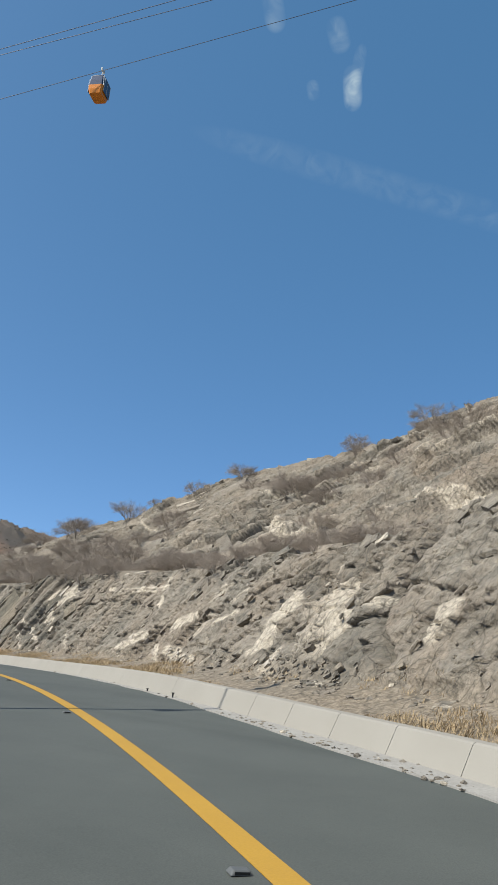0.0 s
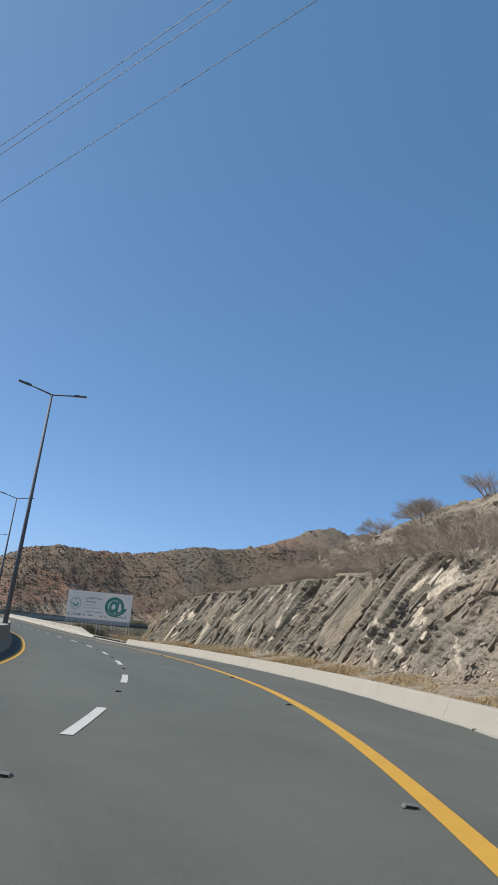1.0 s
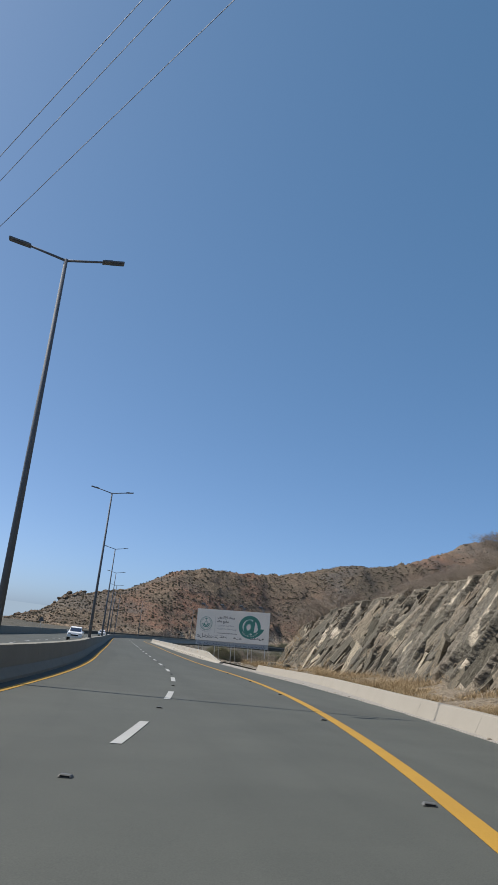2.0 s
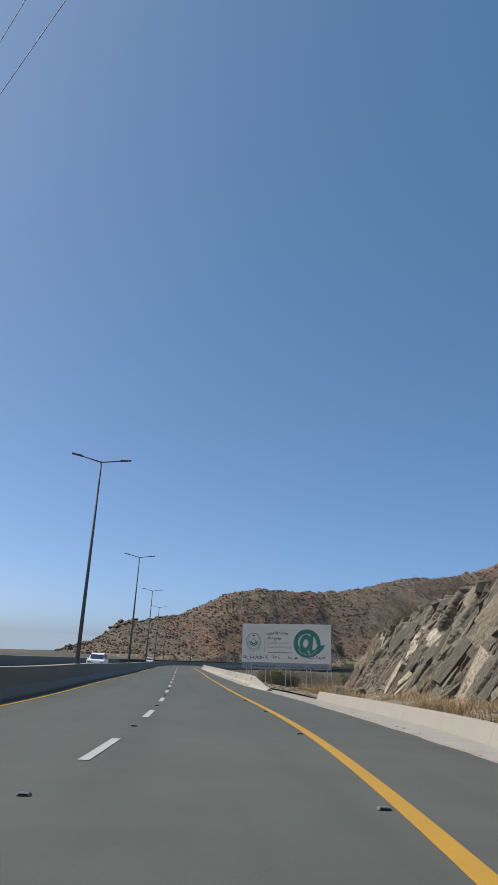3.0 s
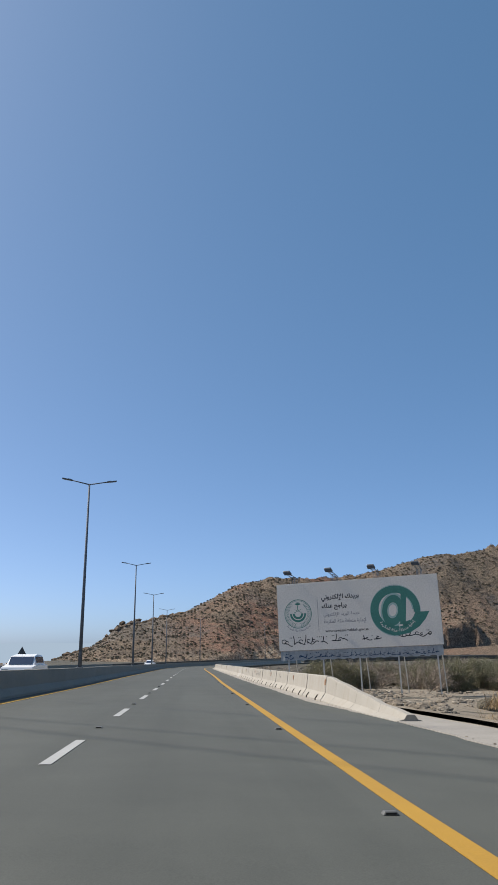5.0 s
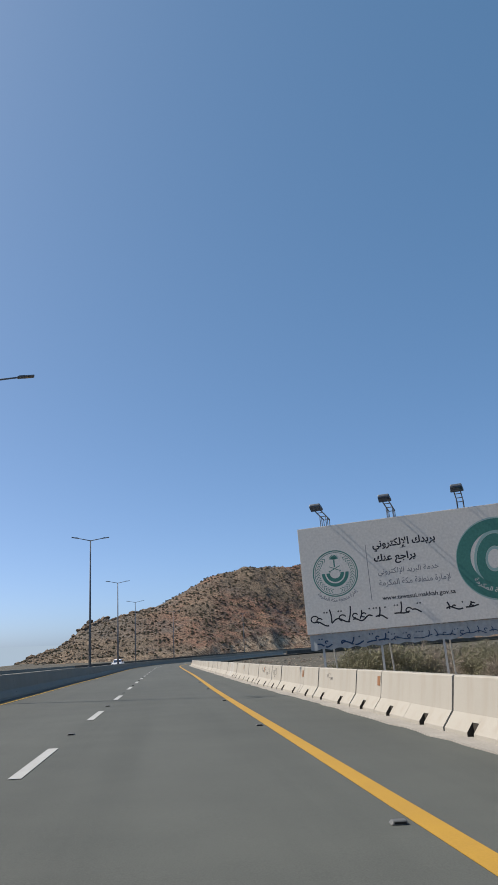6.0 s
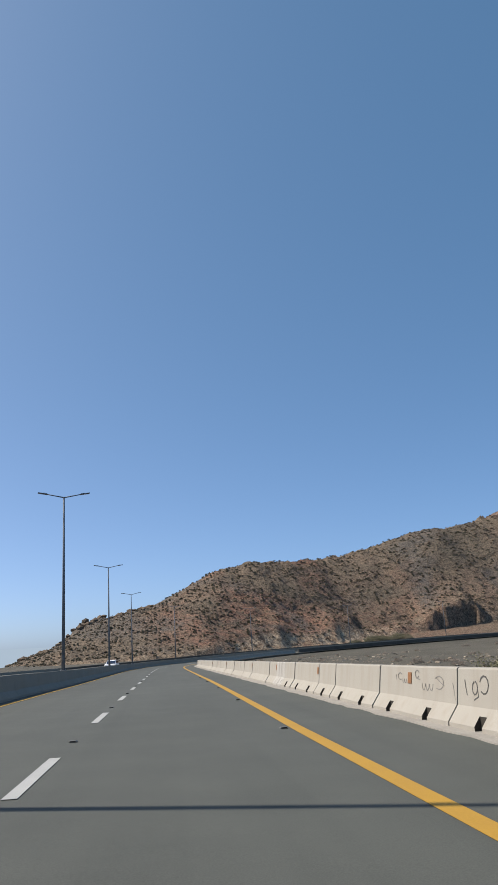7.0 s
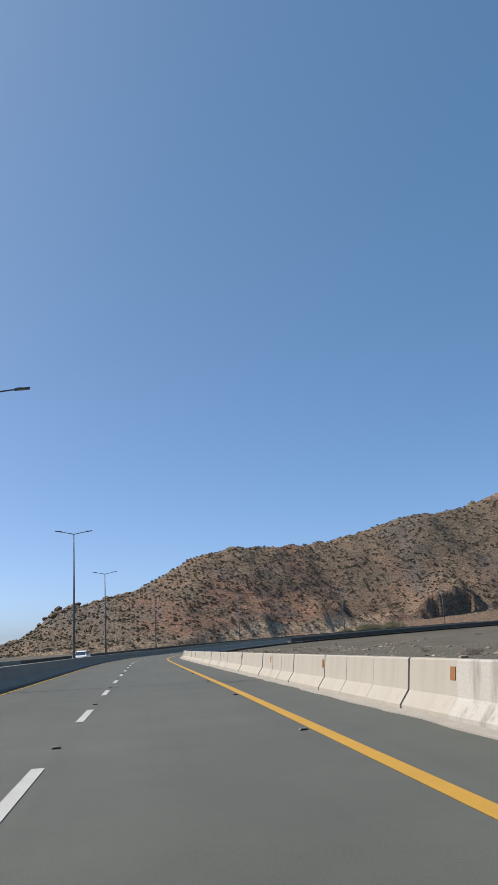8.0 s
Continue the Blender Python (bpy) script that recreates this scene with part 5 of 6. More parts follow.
# ---- cars on the far carriageway ----
def car(label):
    t = thing("car", label, "car")
    def hull(prof, w0, w1):
        bm = bmesh.new()
        a = [bm.verts.new((-w, y, z)) for (y, z), w in zip(prof, w1)]
        b = [bm.verts.new((w, y, z)) for (y, z), w in zip(prof, w1)]
        n = len(prof)
        for i in range(n):
            bm.faces.new((a[i], a[(i + 1) % n], b[(i + 1) % n], b[i]))
        bm.faces.new(a[::-1])
        bm.faces.new(b)
        bmesh.ops.recalc_face_normals(bm, faces=bm.faces)
        bmesh.ops.bevel(bm, geom=bm.edges[:], offset=0.05, segments=2, affect="EDGES", profile=0.6)
        return bm
    body = [(-2.3, 0.35), (-2.35, 0.62), (-2.2, 0.95), (-1.3, 1.05), (1.7, 1.1), (2.25, 1.02), (2.3, 0.5), (2.2, 0.32)]
    part("body", hull(body, 0, [0.88] * 8), WHITE_PAINT, t)
    cabin = [(-1.35, 1.04), (-0.75, 1.55), (0.2, 1.66), (1.5, 1.6), (2.05, 1.09)]
    part("cabin", hull(cabin, 0, [0.8, 0.66, 0.64, 0.64, 0.78]), WHITE_PAINT, t)
    bm = bmesh.new()
    box(bm, (1.3, 0.02, 0.62), (0, -1.09, 1.3), Matrix.Rotation(radians(-49), 3, "X"))
    part("windscreen", bm, DARK_GLASS, t)
    for sx in (-1, 1):
        bm = bmesh.new()
        box(bm, (0.02, 2.1, 0.34), (sx * 0.735, 0.35, 1.34), Matrix.Rotation(radians(sx * -14), 3, "Y"))
        part("side_window", bm, DARK_GLASS, t)
        bm = bmesh.new()
        box(bm, (0.34, 0.06, 0.14), (sx * 0.62, -2.31, 0.78), bevel=0.02)
        part("headlight", bm, GALV, t)
        bm = bmesh.new()
        box(bm, (0.16, 0.1, 0.12), (sx * 0.98, -0.95, 1.1), bevel=0.03)
        part("mirror", bm, WHITE_PAINT, t)
        for y in (-1.45, 1.4):
            bm = bmesh.new()
            tube(bm, (sx * 0.72, y, 0.34), (sx * 0.92, y, 0.34), 0.34, n=20)
            wheel = part("tyre", bm, RUBBER, t)
            bm = bmesh.new()
            tube(bm, (sx * 0.9, y, 0.34), (sx * 0.93, y, 0.34), 0.21, n=12)
            part("rim", bm, GALV, wheel)
    bm = bmesh.new()
    box(bm, (0.9, 0.04, 0.16), (0, -2.335, 0.62), bevel=0.01)
    part("grille", bm, RUBBER, t)
    return t


for s, off, label in ((127.0, -8.0, "white sport utility car on the far carriageway"), (244.5, -8.2, "white car on the far carriageway near the bend")):
    c = car(label)
    c.matrix_basis = rpose(s, off, 0.0)


def warning_sign():
    t = thing("warning_sign", "triangular warning sign on a grey post", "road sign")
    bm = bmesh.new()
    tube(bm, (0, 0, -0.6), (0, 0, 2.5), 0.04, n=8)
    part("post", bm, GALV, t)
    bm = bmesh.new()
    f = [bm.verts.new(q) for q in ((-0.5, -0.05, 1.75), (0.5, -0.05, 1.75), (0, -0.05, 2.62))]
    bm.faces.new(f)
    bmesh.ops.solidify(bm, geom=bm.faces[:], thickness=0.02)
    part("plate", bm, LAMP_HEAD, t, "dark back of the triangular plate")
    return t


ws = warning_sign()
ws.matrix_basis = rpose(162.5, -15.85, 0.2)


# ---- shrubs, grass, stones ----
def shrub_mesh(seed, size, leaves=0, twist=0.5):
    """A thorny shrub: stems that fork again and again into thin twigs."""
    rng = random.Random(seed)
    verts, faces, leaf_v, leaf_f = [], [], [], []

    def seg(a, b, r0, r1):
        d = (b - a).normalized()
        u = d.orthogonal().normalized()
        w = d.cross(u)
        i = len(verts)
        for p, r in ((a, r0), (b, r1)):
            for k in range(3):
                c, s = math.cos(k * 2.094), math.sin(k * 2.094)
                verts.append(p + u * (c * r) + w * (s * r))
        for k in range(3):
            faces.append((i + k, i + (k + 1) % 3, i + 3 + (k + 1) % 3, i + 3 + k))

    def grow(a, d, length, r, level):
        b = a + d * length
        seg(a, b, r, r * 0.62)
        if level == 0:
            for _ in range(leaves):
                p = a.lerp(b, rng.random()) + Vector([rng.gauss(0, 0.05) for _ in range(3)])
                n = Vector([rng.gauss(0, 1) for _ in range(3)]).normalized()
                u = n.orthogonal().normalized() * (0.016 if leaves > 3 else 0.013) * size
                w = n.cross(u)
                i = len(leaf_v)
                leaf_v.extend([p - u, p + w * 0.5, p + u, p - w * 0.5])
                leaf_f.append((i, i + 1, i + 2, i + 3))
            return
        for k in range(3 if level > 1 else 4):
            e = Vector([rng.gauss(0, twist) for _ in range(3)])
            nd = (d + e)
            nd.z = nd.z * 0.72 + 0.12
            nd.normalize()
            grow(a.lerp(b, rng.uniform(0.55, 1.0)), nd, length * rng.uniform(0.6, 0.85), r * 0.6, level - 1)

    for k in range(13):
        a = rng.uniform(0, 6.28)
        d = Vector((math.cos(a) * rng.uniform(0.3, 1.0), math.sin(a) * rng.uniform(0.3, 1.0), 0.9)).normalized()
        grow(Vector((math.cos(a) * 0.08 * size, math.sin(a) * 0.08 * size, -0.15 * size)), d, 0.42 * size, 0.015 * size, 4)
    return mesh("branchwork", verts, faces, TWIG), (mesh("foliage", leaf_v, leaf_f, LEAF if leaves > 3 else DRY_LEAF) if leaves else None)


def shrub(name, label, meshes, at, scale, turn, group):
    t = thing(name, label, "shrub", group)
    part("branchwork", meshes[0], TWIG, t)
    if meshes[1]:
        part("foliage", meshes[1], LEAF, t)
    t.matrix_basis = pose(*at, 0, 0, turn) @ Matrix.Diagonal((scale[0], scale[0], scale[1], 1))
    return t


BARE = [shrub_mesh(i, 1.0, 3, 0.42) for i in (1, 2, 3)]
LEAFY = [shrub_mesh(i, 1.0, 14, 0.5) for i in (11, 12)]


bpy.context.view_layer.update()
ROCK_TREE = BVHTree.FromObject(ROCK_OB, bpy.context.evaluated_depsgraph_get())


GROUND_TREE = BVHTree.FromObject(ground, bpy.context.evaluated_depsgraph_get())


def on_ground(x, y):
    return GROUND_TREE.ray_cast(Vector((x, y, 300)), Vector((0, 0, -1)))[0].z


def drop_height(x, y):
    hit = ROCK_TREE.ray_cast(Vector((x, y, 100)), Vector((0, 0, -1)))
    if hit[0] is not None:
        return hit[0].z
    return on_ground(x, y)


# gravel shoulder between the wall's end and the billboard
VS, VO = np.meshgrid(np.arange(82, 150, 0.5), np.arange(0, 24, 0.5), indexing="ij")
VO = VO + np.interp(VS, [82, 88, 97, 104, 150], [8.2, 8.2, 7.7, 6.95, 6.75])
_a = np.radians(at_s(VS, HEAD))
_x, _y = at_s(VS, RX) + VO * np.cos(_a), at_s(VS, RY) - VO * np.sin(_a)
_lip = smooth01((VO - 7.5) / 3)
_edge = np.minimum(smooth01((VO.max() - 1.5 - VO) / 5), np.minimum(smooth01((VS - 82) / 4), smooth01((149 - VS) / 8)))
_z = at_s(VS, RZ) * (1 - _lip) + ground_height(_x, _y) * _lip + (fbm(VS / 2.2, VO / 2.2, 1.0, 4) - 0.45) * 0.5 * _lip * _edge - 0.3 * (1 - _edge) + 0.12 * _edge - 0.1
tagged(sheet("verge", _x, _y, _z, SAND), "gravelly sand verge below the billboard", "verge", kind="structure")

BIG = "large bare thorny shrub on the rock shelf"
SHRUBS = [(31.9, 46.3, 1.5), (32.1, 56.8, 1.5), (33.3, 53.5, 1.3), (35.2, 43.1, 1.2), (36.0, 31.8, 1.3), (32.1, 25.5, 1.2), (18.4, 14.5, 0.6), (17.9, 12.2, 0.55), (17.5, 10.8, 0.5),
          (22.8, 22.7, 0.8), (20.9, 20.0, 0.6), (43.1, 31.6, 1.1), (43.5, 50.0, 1.2), (44.0, 45.0, 1.1), (47.0, 27.5, 1.3), (45.0, 33.5, 1.0), (39.2, 62.5, 1.6), (32.7, 58.3, 1.6), (29.5, 42.9, 1.5),
          (29.9, 40.2, 1.3), (23.5, 26.0, 0.8), (25.0, 29.0, 0.9), (34.9, 71.5, 1.4), (35.4, 64.7, 1.5), (31.6, 52.3, 1.5), (31.5, 47.7, 1.5), (28.9, 41.8, 1.2), (43.8, 74.0, 1.7), (42.5, 58.8, 1.6),
          (42.0, 67.5, 1.4), (33.0, 92.0, 1.1), (36.0, 88.0, 1.3), (38.0, 82.0, 1.5), (29.5, 91.0, 0.8), (31.5, 88.0, 1.1), (33.0, 85.0, 1.3), (34.5, 80.0, 1.4), (31.5, 76.0, 1.2), (30.6, 72.0, 1.1), (30.0, 66.0, 1.1), (28.6, 45.0, 1.2), (28.8, 48.0, 1.3), (28.9, 51.0, 1.2), (29.2, 54.5, 1.3), (29.4, 57.5, 1.2), (29.6, 61.0, 1.3), (27.6, 38.5, 1.0), (37.5, 76.0, 1.5), (40.0, 70.0, 1.5)]
SHRUBS += [(42.8, 25.8, 1.08), (44.5, 32.8, 0.65), (44.6, 45.8, 0.86), (32.5, 17, 1.15), (32.2, 17.8, 0.94), (34.3, 21.9, 0.94), (36.8, 32.4, 1.15), (36.5, 30.2, 1.08), (36.8, 28.6, 0.94), (40, 39.6, 0.79), (24.3, 16.3, 0.6), (26, 20.9, 0.79), (17, 16.3, 0.55), (27.9, 31.6, 0.72), (21, 29.2, 0.65), (34.3, 60.7, 0.94), (35.6, 58.4, 0.86), (38.6, 48.5, 0.79),
           (22.6, 33.5, 0.8), (21.2, 30.1, 0.65), (33.9, 58.6, 0.94), (34.8, 66.1, 0.86), (31.4, 42.2, 0.79), (18.6, 20.9, 0.55), (17.5, 18, 0.6), (38.6, 46.8, 0.79), (21.7, 32.4, 0.9), (22.2, 34.9, 0.85), (22.6, 36.9, 0.75), (23.2, 40.1, 0.7), (33.4, 60.8, 0.79), (41, 64.3, 1.37), (34.6, 49.2, 1.22), (34.3, 62.7, 0.94)]
for _s, _o, _k in ((90, 12.6, 1.3), (87.5, 12.9, 1.4), (92, 12.8, 1.0), (85, 12.6, 1.2), (89, 14.5, 1.5), (82, 13.0, 1.3)):
    _p = rp(_s, _o)
    SHRUBS.append((_p.x, _p.y, _k))
rng = random.Random(8)
for i in range(34):
    s = rng.uniform(8, 88)
    o = rng.choice((rng.uniform(13, 17), rng.uniform(18, 32)))
    p = rp(s, o)
    SHRUBS.append((p.x, p.y, rng.uniform(0.45, 0.9) if o < 17 else rng.uniform(0.6, 1.1)))
for i in range(84):
    s = rng.uniform(11, 66)
    p = rp(s, 11.4 + rng.uniform(0.3, 3.0))
    SHRUBS.append((p.x, p.y, rng.uniform(0.5, 0.95)))
for i, (x, y, k) in enumerate(SHRUBS):
    shrub("thorn_shrub", BIG if k > 1.2 else "bare grey-brown thorn shrub among rocks", BARE[i % 3], (x, y, drop_height(x, y)), (k * 1.55, k * 1.3), i * 77 % 360, "thorn shrubs")
for i in range(84):
    x, y = rng.uniform(25.6, 48), rng.uniform(130.5, 152) if i % 4 else rng.uniform(150, 172)
    if y > 84 + 2 * x:
        continue
    shrub("green_shrub", "dusty olive-green shrub on stony ground", LEAFY[i % 2] if i % 3 else BARE[i % 3], (x, y, on_ground(x, y) - 0.1), (rng.uniform(1.8, 2.7), rng.uniform(1.9, 2.9)), i * 53 % 360, "green shrubs")
for x, y, k in ((92.6, 389.4, 5.0), (99.8, 394.2, 4.3), (105.8, 400.2, 5.2), (85.4, 390.6, 3.1)):
    shrub("thorn_tree", "wide grey-green thorn tree below the hill", LEAFY[0], (x, y, on_ground(x, y) - 0.3), (k, k * 0.8), x * 7 % 360, "thorn trees")
for i in range(40):
    s, o = rng.uniform(150, 330), rng.uniform(11, 60)
    p = rp(s, o)
    if ((p.x - 15) ** 2) ** 0.5 > 5:
        shrub("green_shrub", "dusty grey-green shrub on stony ground", BARE[i % 3], (p.x, p.y, on_ground(p.x, p.y) - 0.1), (rng.uniform(0.6, 1.2), rng.uniform(0.5, 0.9)), i * 53 % 360, "green shrubs")


def grass():
    """Tufts of dry grass along the verge."""
    rng = random.Random(5)
    verts, faces = [], []
    for i in range(9000):
        s = rng.uniform(3, 99)
        lo, hi = float(wall_in(min(s, 87))) + 0.45, float(np.interp(s, [0, 30, 50, 62, 80, 98], [7.9, 8.1, 8.7, 9.6, 10.4, 13]))
        o = rng.uniform(lo, hi) if rng.random() < 0.65 else rng.uniform(lo, lo + 0.7)
        dense = float(fbm(s / 2.3, o / 1.2, 4.0, 3))
        if dense < (0.46 if s < 14 else 0.42) + 0.14 * rng.random():
            continue
        p = rp(s, o)
        z = drop_height(p.x, p.y) - 0.02
        tall = rng.uniform(0.35, 1.0) * (0.08 + 0.6 * (dense - 0.4)) * float(np.interp(s, [0, 30, 55, 95], [0.7, 0.95, 1.9, 2.8]))
        for k in range(15):
            a = rng.uniform(0, 6.28)
            h, lean, w = tall * rng.uniform(0.35, 1.0), tall * rng.uniform(0.2, 1.3), rng.uniform(0.003, 0.006)
            b = Vector((p.x + rng.gauss(0, 0.07), p.y + rng.gauss(0, 0.07), z))
            d, n = Vector((math.cos(a), math.sin(a), 0)), Vector((-math.sin(a), math.cos(a), 0))
            i0 = len(verts)
            verts += [b - n * w, b + n * w, b + d * lean * 0.4 + n * w * 0.7 + Vector((0, 0, h * 0.65)), b + d * lean * 0.4 - n * w * 0.7 + Vector((0, 0, h * 0.65)), b + d * lean + Vector((0, 0, h))]
            faces += [(i0, i0 + 1, i0 + 2, i0 + 3), (i0 + 3, i0 + 2, i0 + 4)]
    return tagged(part("dry_grass", mesh("dry_grass", verts, faces, STRAW), STRAW), "straw-coloured dry grass tufts on the verge", "grass", kind="stuff")


grass()


def scatter_hill():
    """Boulders and scrub over the far hill."""
    rng = np.random.default_rng(3)
    X, Y, Z, q = HILL_GRID
    n, m = X.shape
    ico = bmesh.new()
    bmesh.ops.create_icosphere(ico, subdivisions=1, radius=1)
    iv, jf = np.array([v.co for v in ico.verts]), [tuple(v.index for v in f.verts) for f in ico.faces]
    ico.free()
    ok = np.argwhere((q > 0.03) & (q < 1.06) & (X > -75) & (X < 310))
    verts, faces, c = [], [], 0
    crest = np.argwhere((q > 0.86) & (q < 1.04) & (X > -48) & (X < 14))
    for i, j in np.concatenate([ok[rng.integers(0, len(ok), 6500)], crest[rng.integers(0, len(crest), 130)]]):
        r = rng.choice([0.18, 0.25, 0.3, 0.4, 0.55]) if c < 6500 * len(iv) else rng.uniform(0.7, 1.7)
        p = np.array([X[i, j], Y[i, j], Z[i, j]]) + rng.uniform(-0.6, 0.6, 3) * [1, 1, 0.2]
        v = iv * rng.uniform(0.6, 1.2, iv.shape) * r * [1.2, 1.2, 0.8] + p
        verts.extend(map(tuple, v))
        faces.extend(tuple(k + c for k in f) for f in jf)
        c += len(v)
    tagged(part("boulders", mesh("boulders", verts, faces, BOULDER), BOULDER, hill_ob, "red-brown and grey boulders"), kind="stuff")
    verts, faces, c = [], [], 0
    for i, j in ok[rng.integers(0, len(ok), 3600)]:
        r = rng.uniform(0.25, 0.75)
        p = np.array([X[i, j], Y[i, j], Z[i, j] + 0.1])
        for k in range(14):
            d = rng.normal(0, 1, 3)
            d[2] = abs(d[2]) * 0.8
            d = d / np.linalg.norm(d) * r
            u = np.cross(d, [0.3, 0.5, 0.8])
            u = u / np.linalg.norm(u) * 0.28 * r
            verts.extend([tuple(p + d * 0.2 - u * 0.4), tuple(p + d - u), tuple(p + d * 1.15 + u * 0.6), tuple(p + d * 0.5 + u)])
            faces.append((c, c + 1, c + 2, c + 3))
            c += 4
    tagged(part("scrub", mesh("scrub", verts, faces, SCRUB), SCRUB, hill_ob, "dry olive scrub"), kind="stuff")


BOULDER = make_rock("hill_boulder", "island", (0.66, 0.56, 0.5))
SCRUB = mottled("dry_scrub", (0.13, 0.125, 0.088), (0.2, 0.185, 0.13), 0.2, 0.95, 3, 0.1)
scatter_hill()


# ---- loose stones, pegs, scribbles ----
def stones(name, label, n, place, lo, hi, mat, seed):
    """Many small broken stones as one mesh."""
    rng = random.Random(seed)
    bm = bmesh.new()
    bmesh.ops.create_icosphere(bm, subdivisions=1, radius=1)
    base, fs = [v.co.copy() for v in bm.verts], [tuple(v.index for v in f.verts) for f in bm.faces]
    bm.free()
    verts, faces = [], []
    for _ in range(n):
        p = place(rng)
        r = lo + (hi - lo) * rng.random() ** 3
        k = len(verts)
        sq = (rng.uniform(0.7, 1.3), rng.uniform(0.7, 1.3), rng.uniform(0.4, 0.8))
        verts += [Vector((p.x + q.x * r * sq[0] * (w := rng.uniform(0.75, 1.15)), p.y + q.y * r * sq[1] * w, p.z + q.z * r * sq[2] * w)) for q in base]
        faces += [tuple(i + k for i in f) for f in fs]
    return tagged(part(name, mesh(name, verts, faces, mat), mat), label, "stones", kind="stuff")


def on_apron(rng):
    s = rng.choice((rng.uniform(3, 10), rng.uniform(3, 95)))
    return rp(s, float(apron_in(s)) + abs(rng.gauss(0, 0.18)), 0.02)


VERGE_TREE = BVHTree.FromObject(bpy.data.objects["verge"], bpy.context.evaluated_depsgraph_get())


def on_verge(rng):
    while True:
        s = rng.uniform(97, 140)
        p = rp(s, float(np.interp(s, [90, 98, 104, 140], [8.8, 8.0, 7.2, 7.0])) + rng.uniform(0, 1) ** 1.5 * 12)
        if fbm(p.x / 2.5, p.y / 2.5, 3.0, 2) < 0.42:
            continue
        hit = VERGE_TREE.ray_cast(Vector((p.x, p.y, 50)), Vector((0, 0, -1)))
        if hit[0] is not None:
            return hit[0]


def on_plain(rng):
    p = rp(rng.uniform(140, 300), rng.uniform(8, 45))
    p.z = on_ground(p.x, p.y)
    return p


stones("loose_gravel", "small dark stones along the gutter", 420, on_apron, 0.008, 0.05, ROCK_RUBBLE, 31)
stones("gravel_heaps", "brown and grey broken stones on the verge", 3200, on_verge, 0.03, 0.22, ROCK_RUBBLE, 32)
stones("field_stones", "dark stones strewn over the ground", 2600, on_plain, 0.05, 0.4, ROCK_RUBBLE, 33)


def boulder(s, off, size, seed):
    rng = random.Random(seed)
    bm = bmesh.new()
    bmesh.ops.create_icosphere(bm, subdivisions=3, radius=1)
    for v in bm.verts:
        n = v.co.normalized()
        k = 0.75 + 0.5 * float(fbm(n.x * 1.4 + seed, n.y * 1.4, n.z * 1.4, 3))
        h = max(abs(n.x), abs(n.y), abs(n.z))
        v.co = n * k * (0.55 + 0.45 / h * 0.8)
        v.co.z *= 0.75
    ob = part("boulder", bm, ROCK_SLAB)
    p = rp(s, off)
    ob.matrix_basis = pose(p.x, p.y, drop_height(p.x, p.y) + 0.25 * size, rng.uniform(-10, 10), 0, rng.uniform(0, 360)) @ Matrix.Diagonal((size, size * 0.9, size, 1))
    return tagged(ob, "rough grey-brown boulder at the foot of the rock", "boulder", "fallen boulders")


for k, (s, off, size) in enumerate(((88.5, 9.4, 0.42), (90.5, 9.9, 0.3), (86.2, 9.5, 0.26), (95.5, 10.6, 0.45), (97.0, 11.6, 0.5), (84.0, 9.6, 0.3), (111.5, 13.6, 0.55), (112.6, 14.4, 0.45), (92.8, 10.2, 0.24))):
    boulder(s, off, size, 50 + k)


def metal_peg(s, tall):
    t = thing("metal_peg", "small rusty steel peg standing at the low wall", "peg", "steel pegs")
    bm = bmesh.new()
    tube(bm, (0, 0, -0.02), (0, 0, tall), 0.018, n=8)
    part("rod", bm, STUD_DARK, t)
    bm = bmesh.new()
    box(bm, (0.055, 0.04, 0.02), (0, 0, tall + 0.008), bevel=0.005)
    part("head", bm, STUD_DARK, t)
    t.matrix_basis = rpose(s, float(wall_in(s)) - 0.06, 0.02)


for s, tall in ((15.0, 0.05), (13.1, 0.09)):
    metal_peg(s, tall)


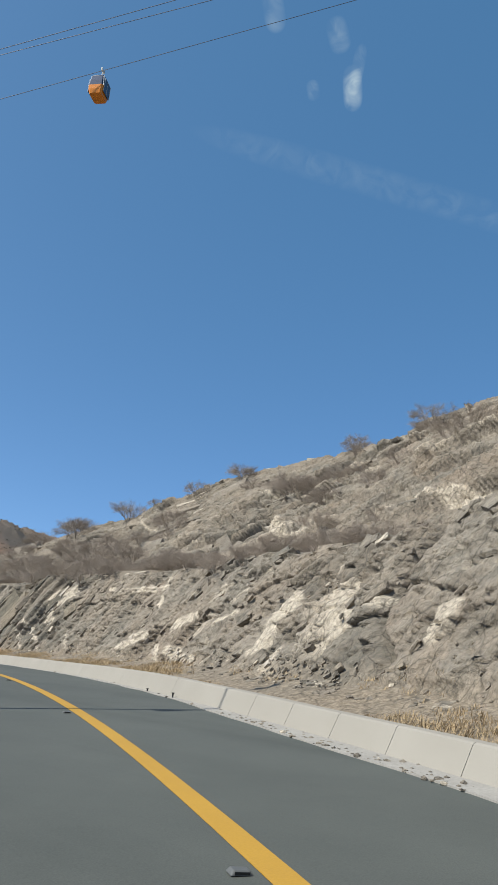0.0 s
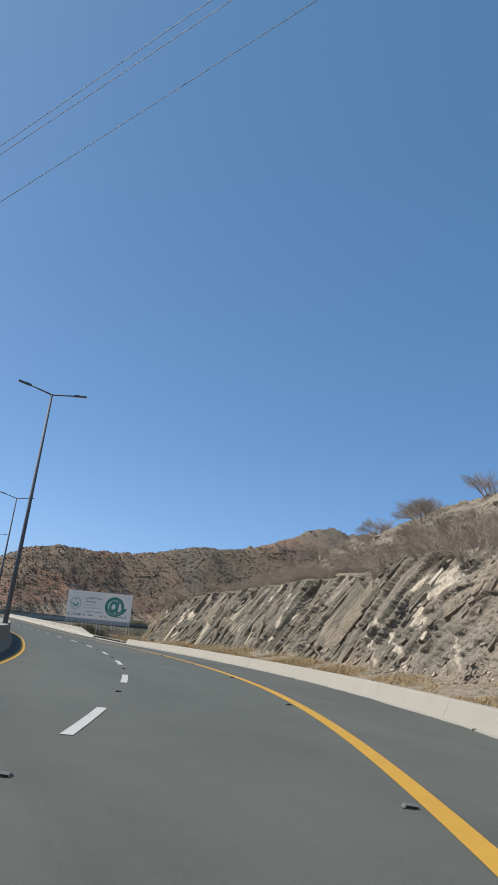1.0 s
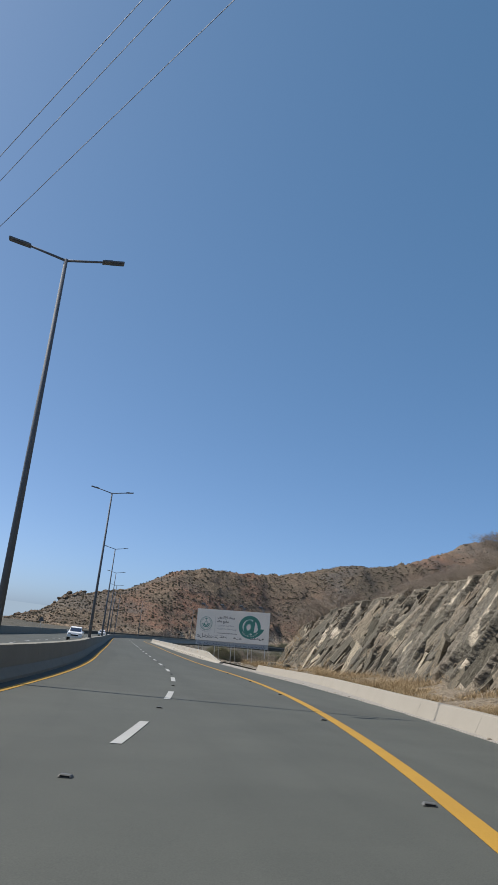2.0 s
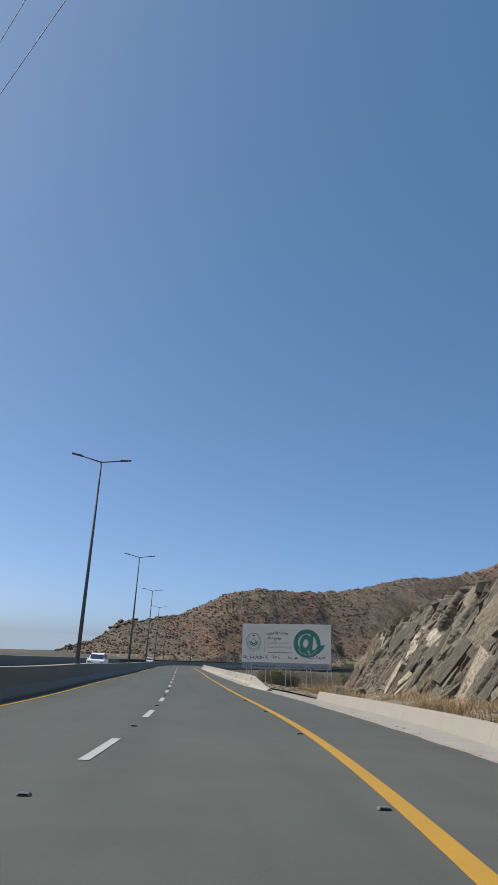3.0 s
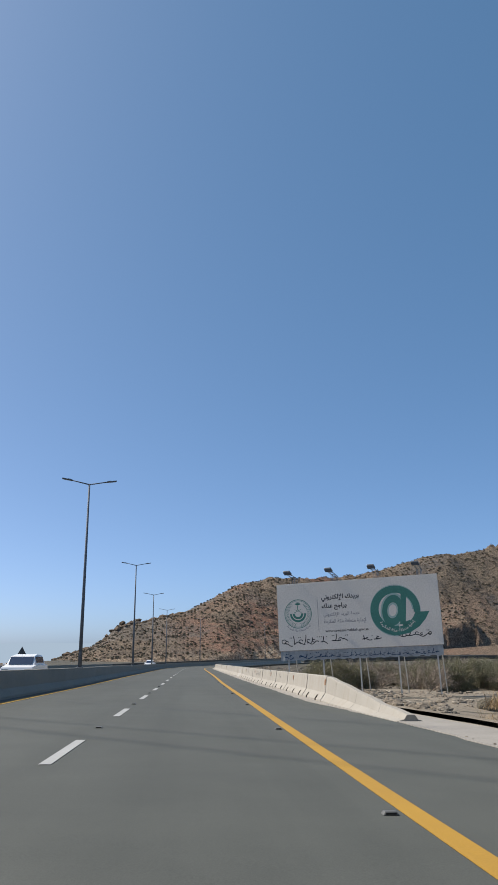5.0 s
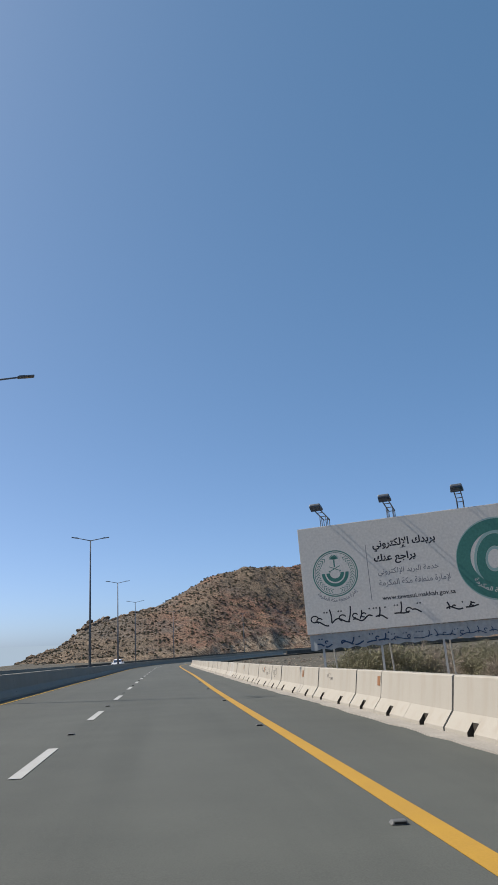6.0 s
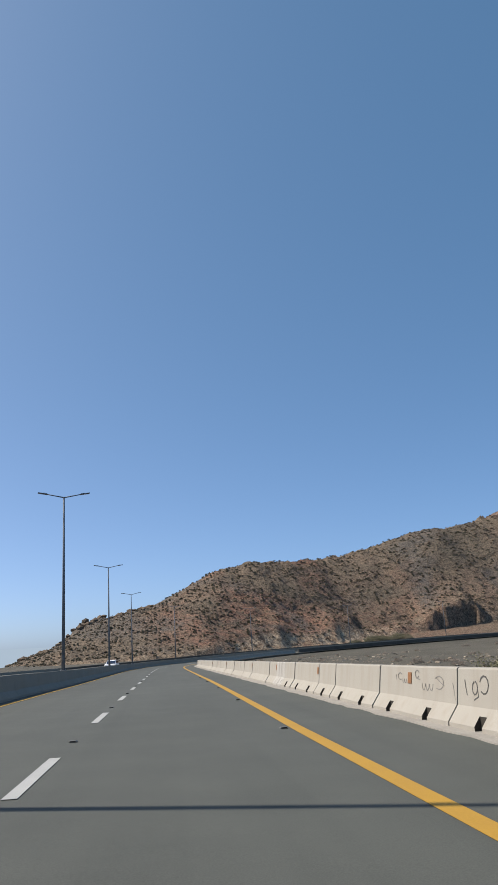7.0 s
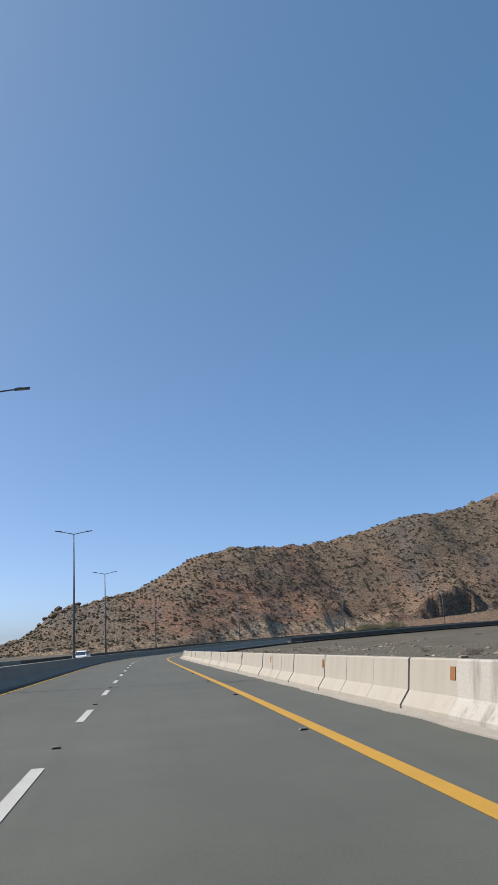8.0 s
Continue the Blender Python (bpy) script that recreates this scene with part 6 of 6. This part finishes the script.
# sprayed scribbles on some barrier lengths
def sprayed(points, width):
    """One sprayed stroke through points (along, up) on the barrier's face."""
    bm = bmesh.new()
    for (x0, z0), (x1, z1) in zip(points, points[1:]):
        box(bm, (math.hypot(x1 - x0, z1 - z0) + width * 0.8, 0.003, width), ((x0 + x1) / 2, 0, (z0 + z1) / 2), Matrix.Rotation(-math.atan2(z1 - z0, x1 - x0), 3, "Y"))
    return bm


def ring(x, z, w, h, a0, a1):
    """Points on an arc of an ellipse, from angle a0 to a1 in degrees."""
    return [(x + w * math.cos(radians(a0 + (a1 - a0) * k / 9)), z + h * math.sin(radians(a0 + (a1 - a0) * k / 9))) for k in range(10)]


BOLD = [[(-0.75, 0.09), (-0.72, 0.0), (-0.67, -0.11)], ring(-0.4, -0.01, 0.085, 0.09, 110, 440), [(-0.31, -0.03), (-0.28, -0.12), (-0.42, -0.17)], ring(-0.1, 0.04, 0.14, 0.12, 160, -130)]
WAVY = [ring(-0.75, 0.14, 0.1, 0.06, 20, 320), [(-0.8, 0.07), (-0.6, 0.05)], *[ring(x, -0.02, 0.075, 0.09, 175, 365) for x in (-0.42, -0.24, -0.06)], ring(0.28, 0.02, 0.2, 0.1, -120, 140), [(0.14, 0.1), (0.5, -0.02)], [(0.86, 0.03), (0.92, -0.1), (0.95, -0.2)]]
FAINT = [ring(0.3, 0.08, 0.12, 0.06, 30, 300), *[ring(x, 0.03, 0.05, 0.06, 175, 365) for x in (0.5, 0.62)], [(0.05, 0.1), (0.09, 0.02)]]
for ob in [o for o in bpy.data.objects if o.name.startswith("jersey_barrier")]:
    y = ob.matrix_basis.translation.y
    for at, strokes, width, mat in ((127.8, BOLD, 0.02, SPRAY_DARK), (129.85, WAVY, 0.015, SPRAY_GREY), (131.9, FAINT, 0.013, SPRAY_GREY), (119.6, FAINT, 0.013, SPRAY_GREY)):
        if abs(y - at) < 0.6:
            for points in strokes:
                sc = part("scribble", sprayed(points, width), mat, ob, "sprayed grey stroke")
                sc.matrix_basis = pose(0.203, 0.0, 0.56, 0, 0, -90) @ pose(0, 0, 0, -7.2, 0, 0)
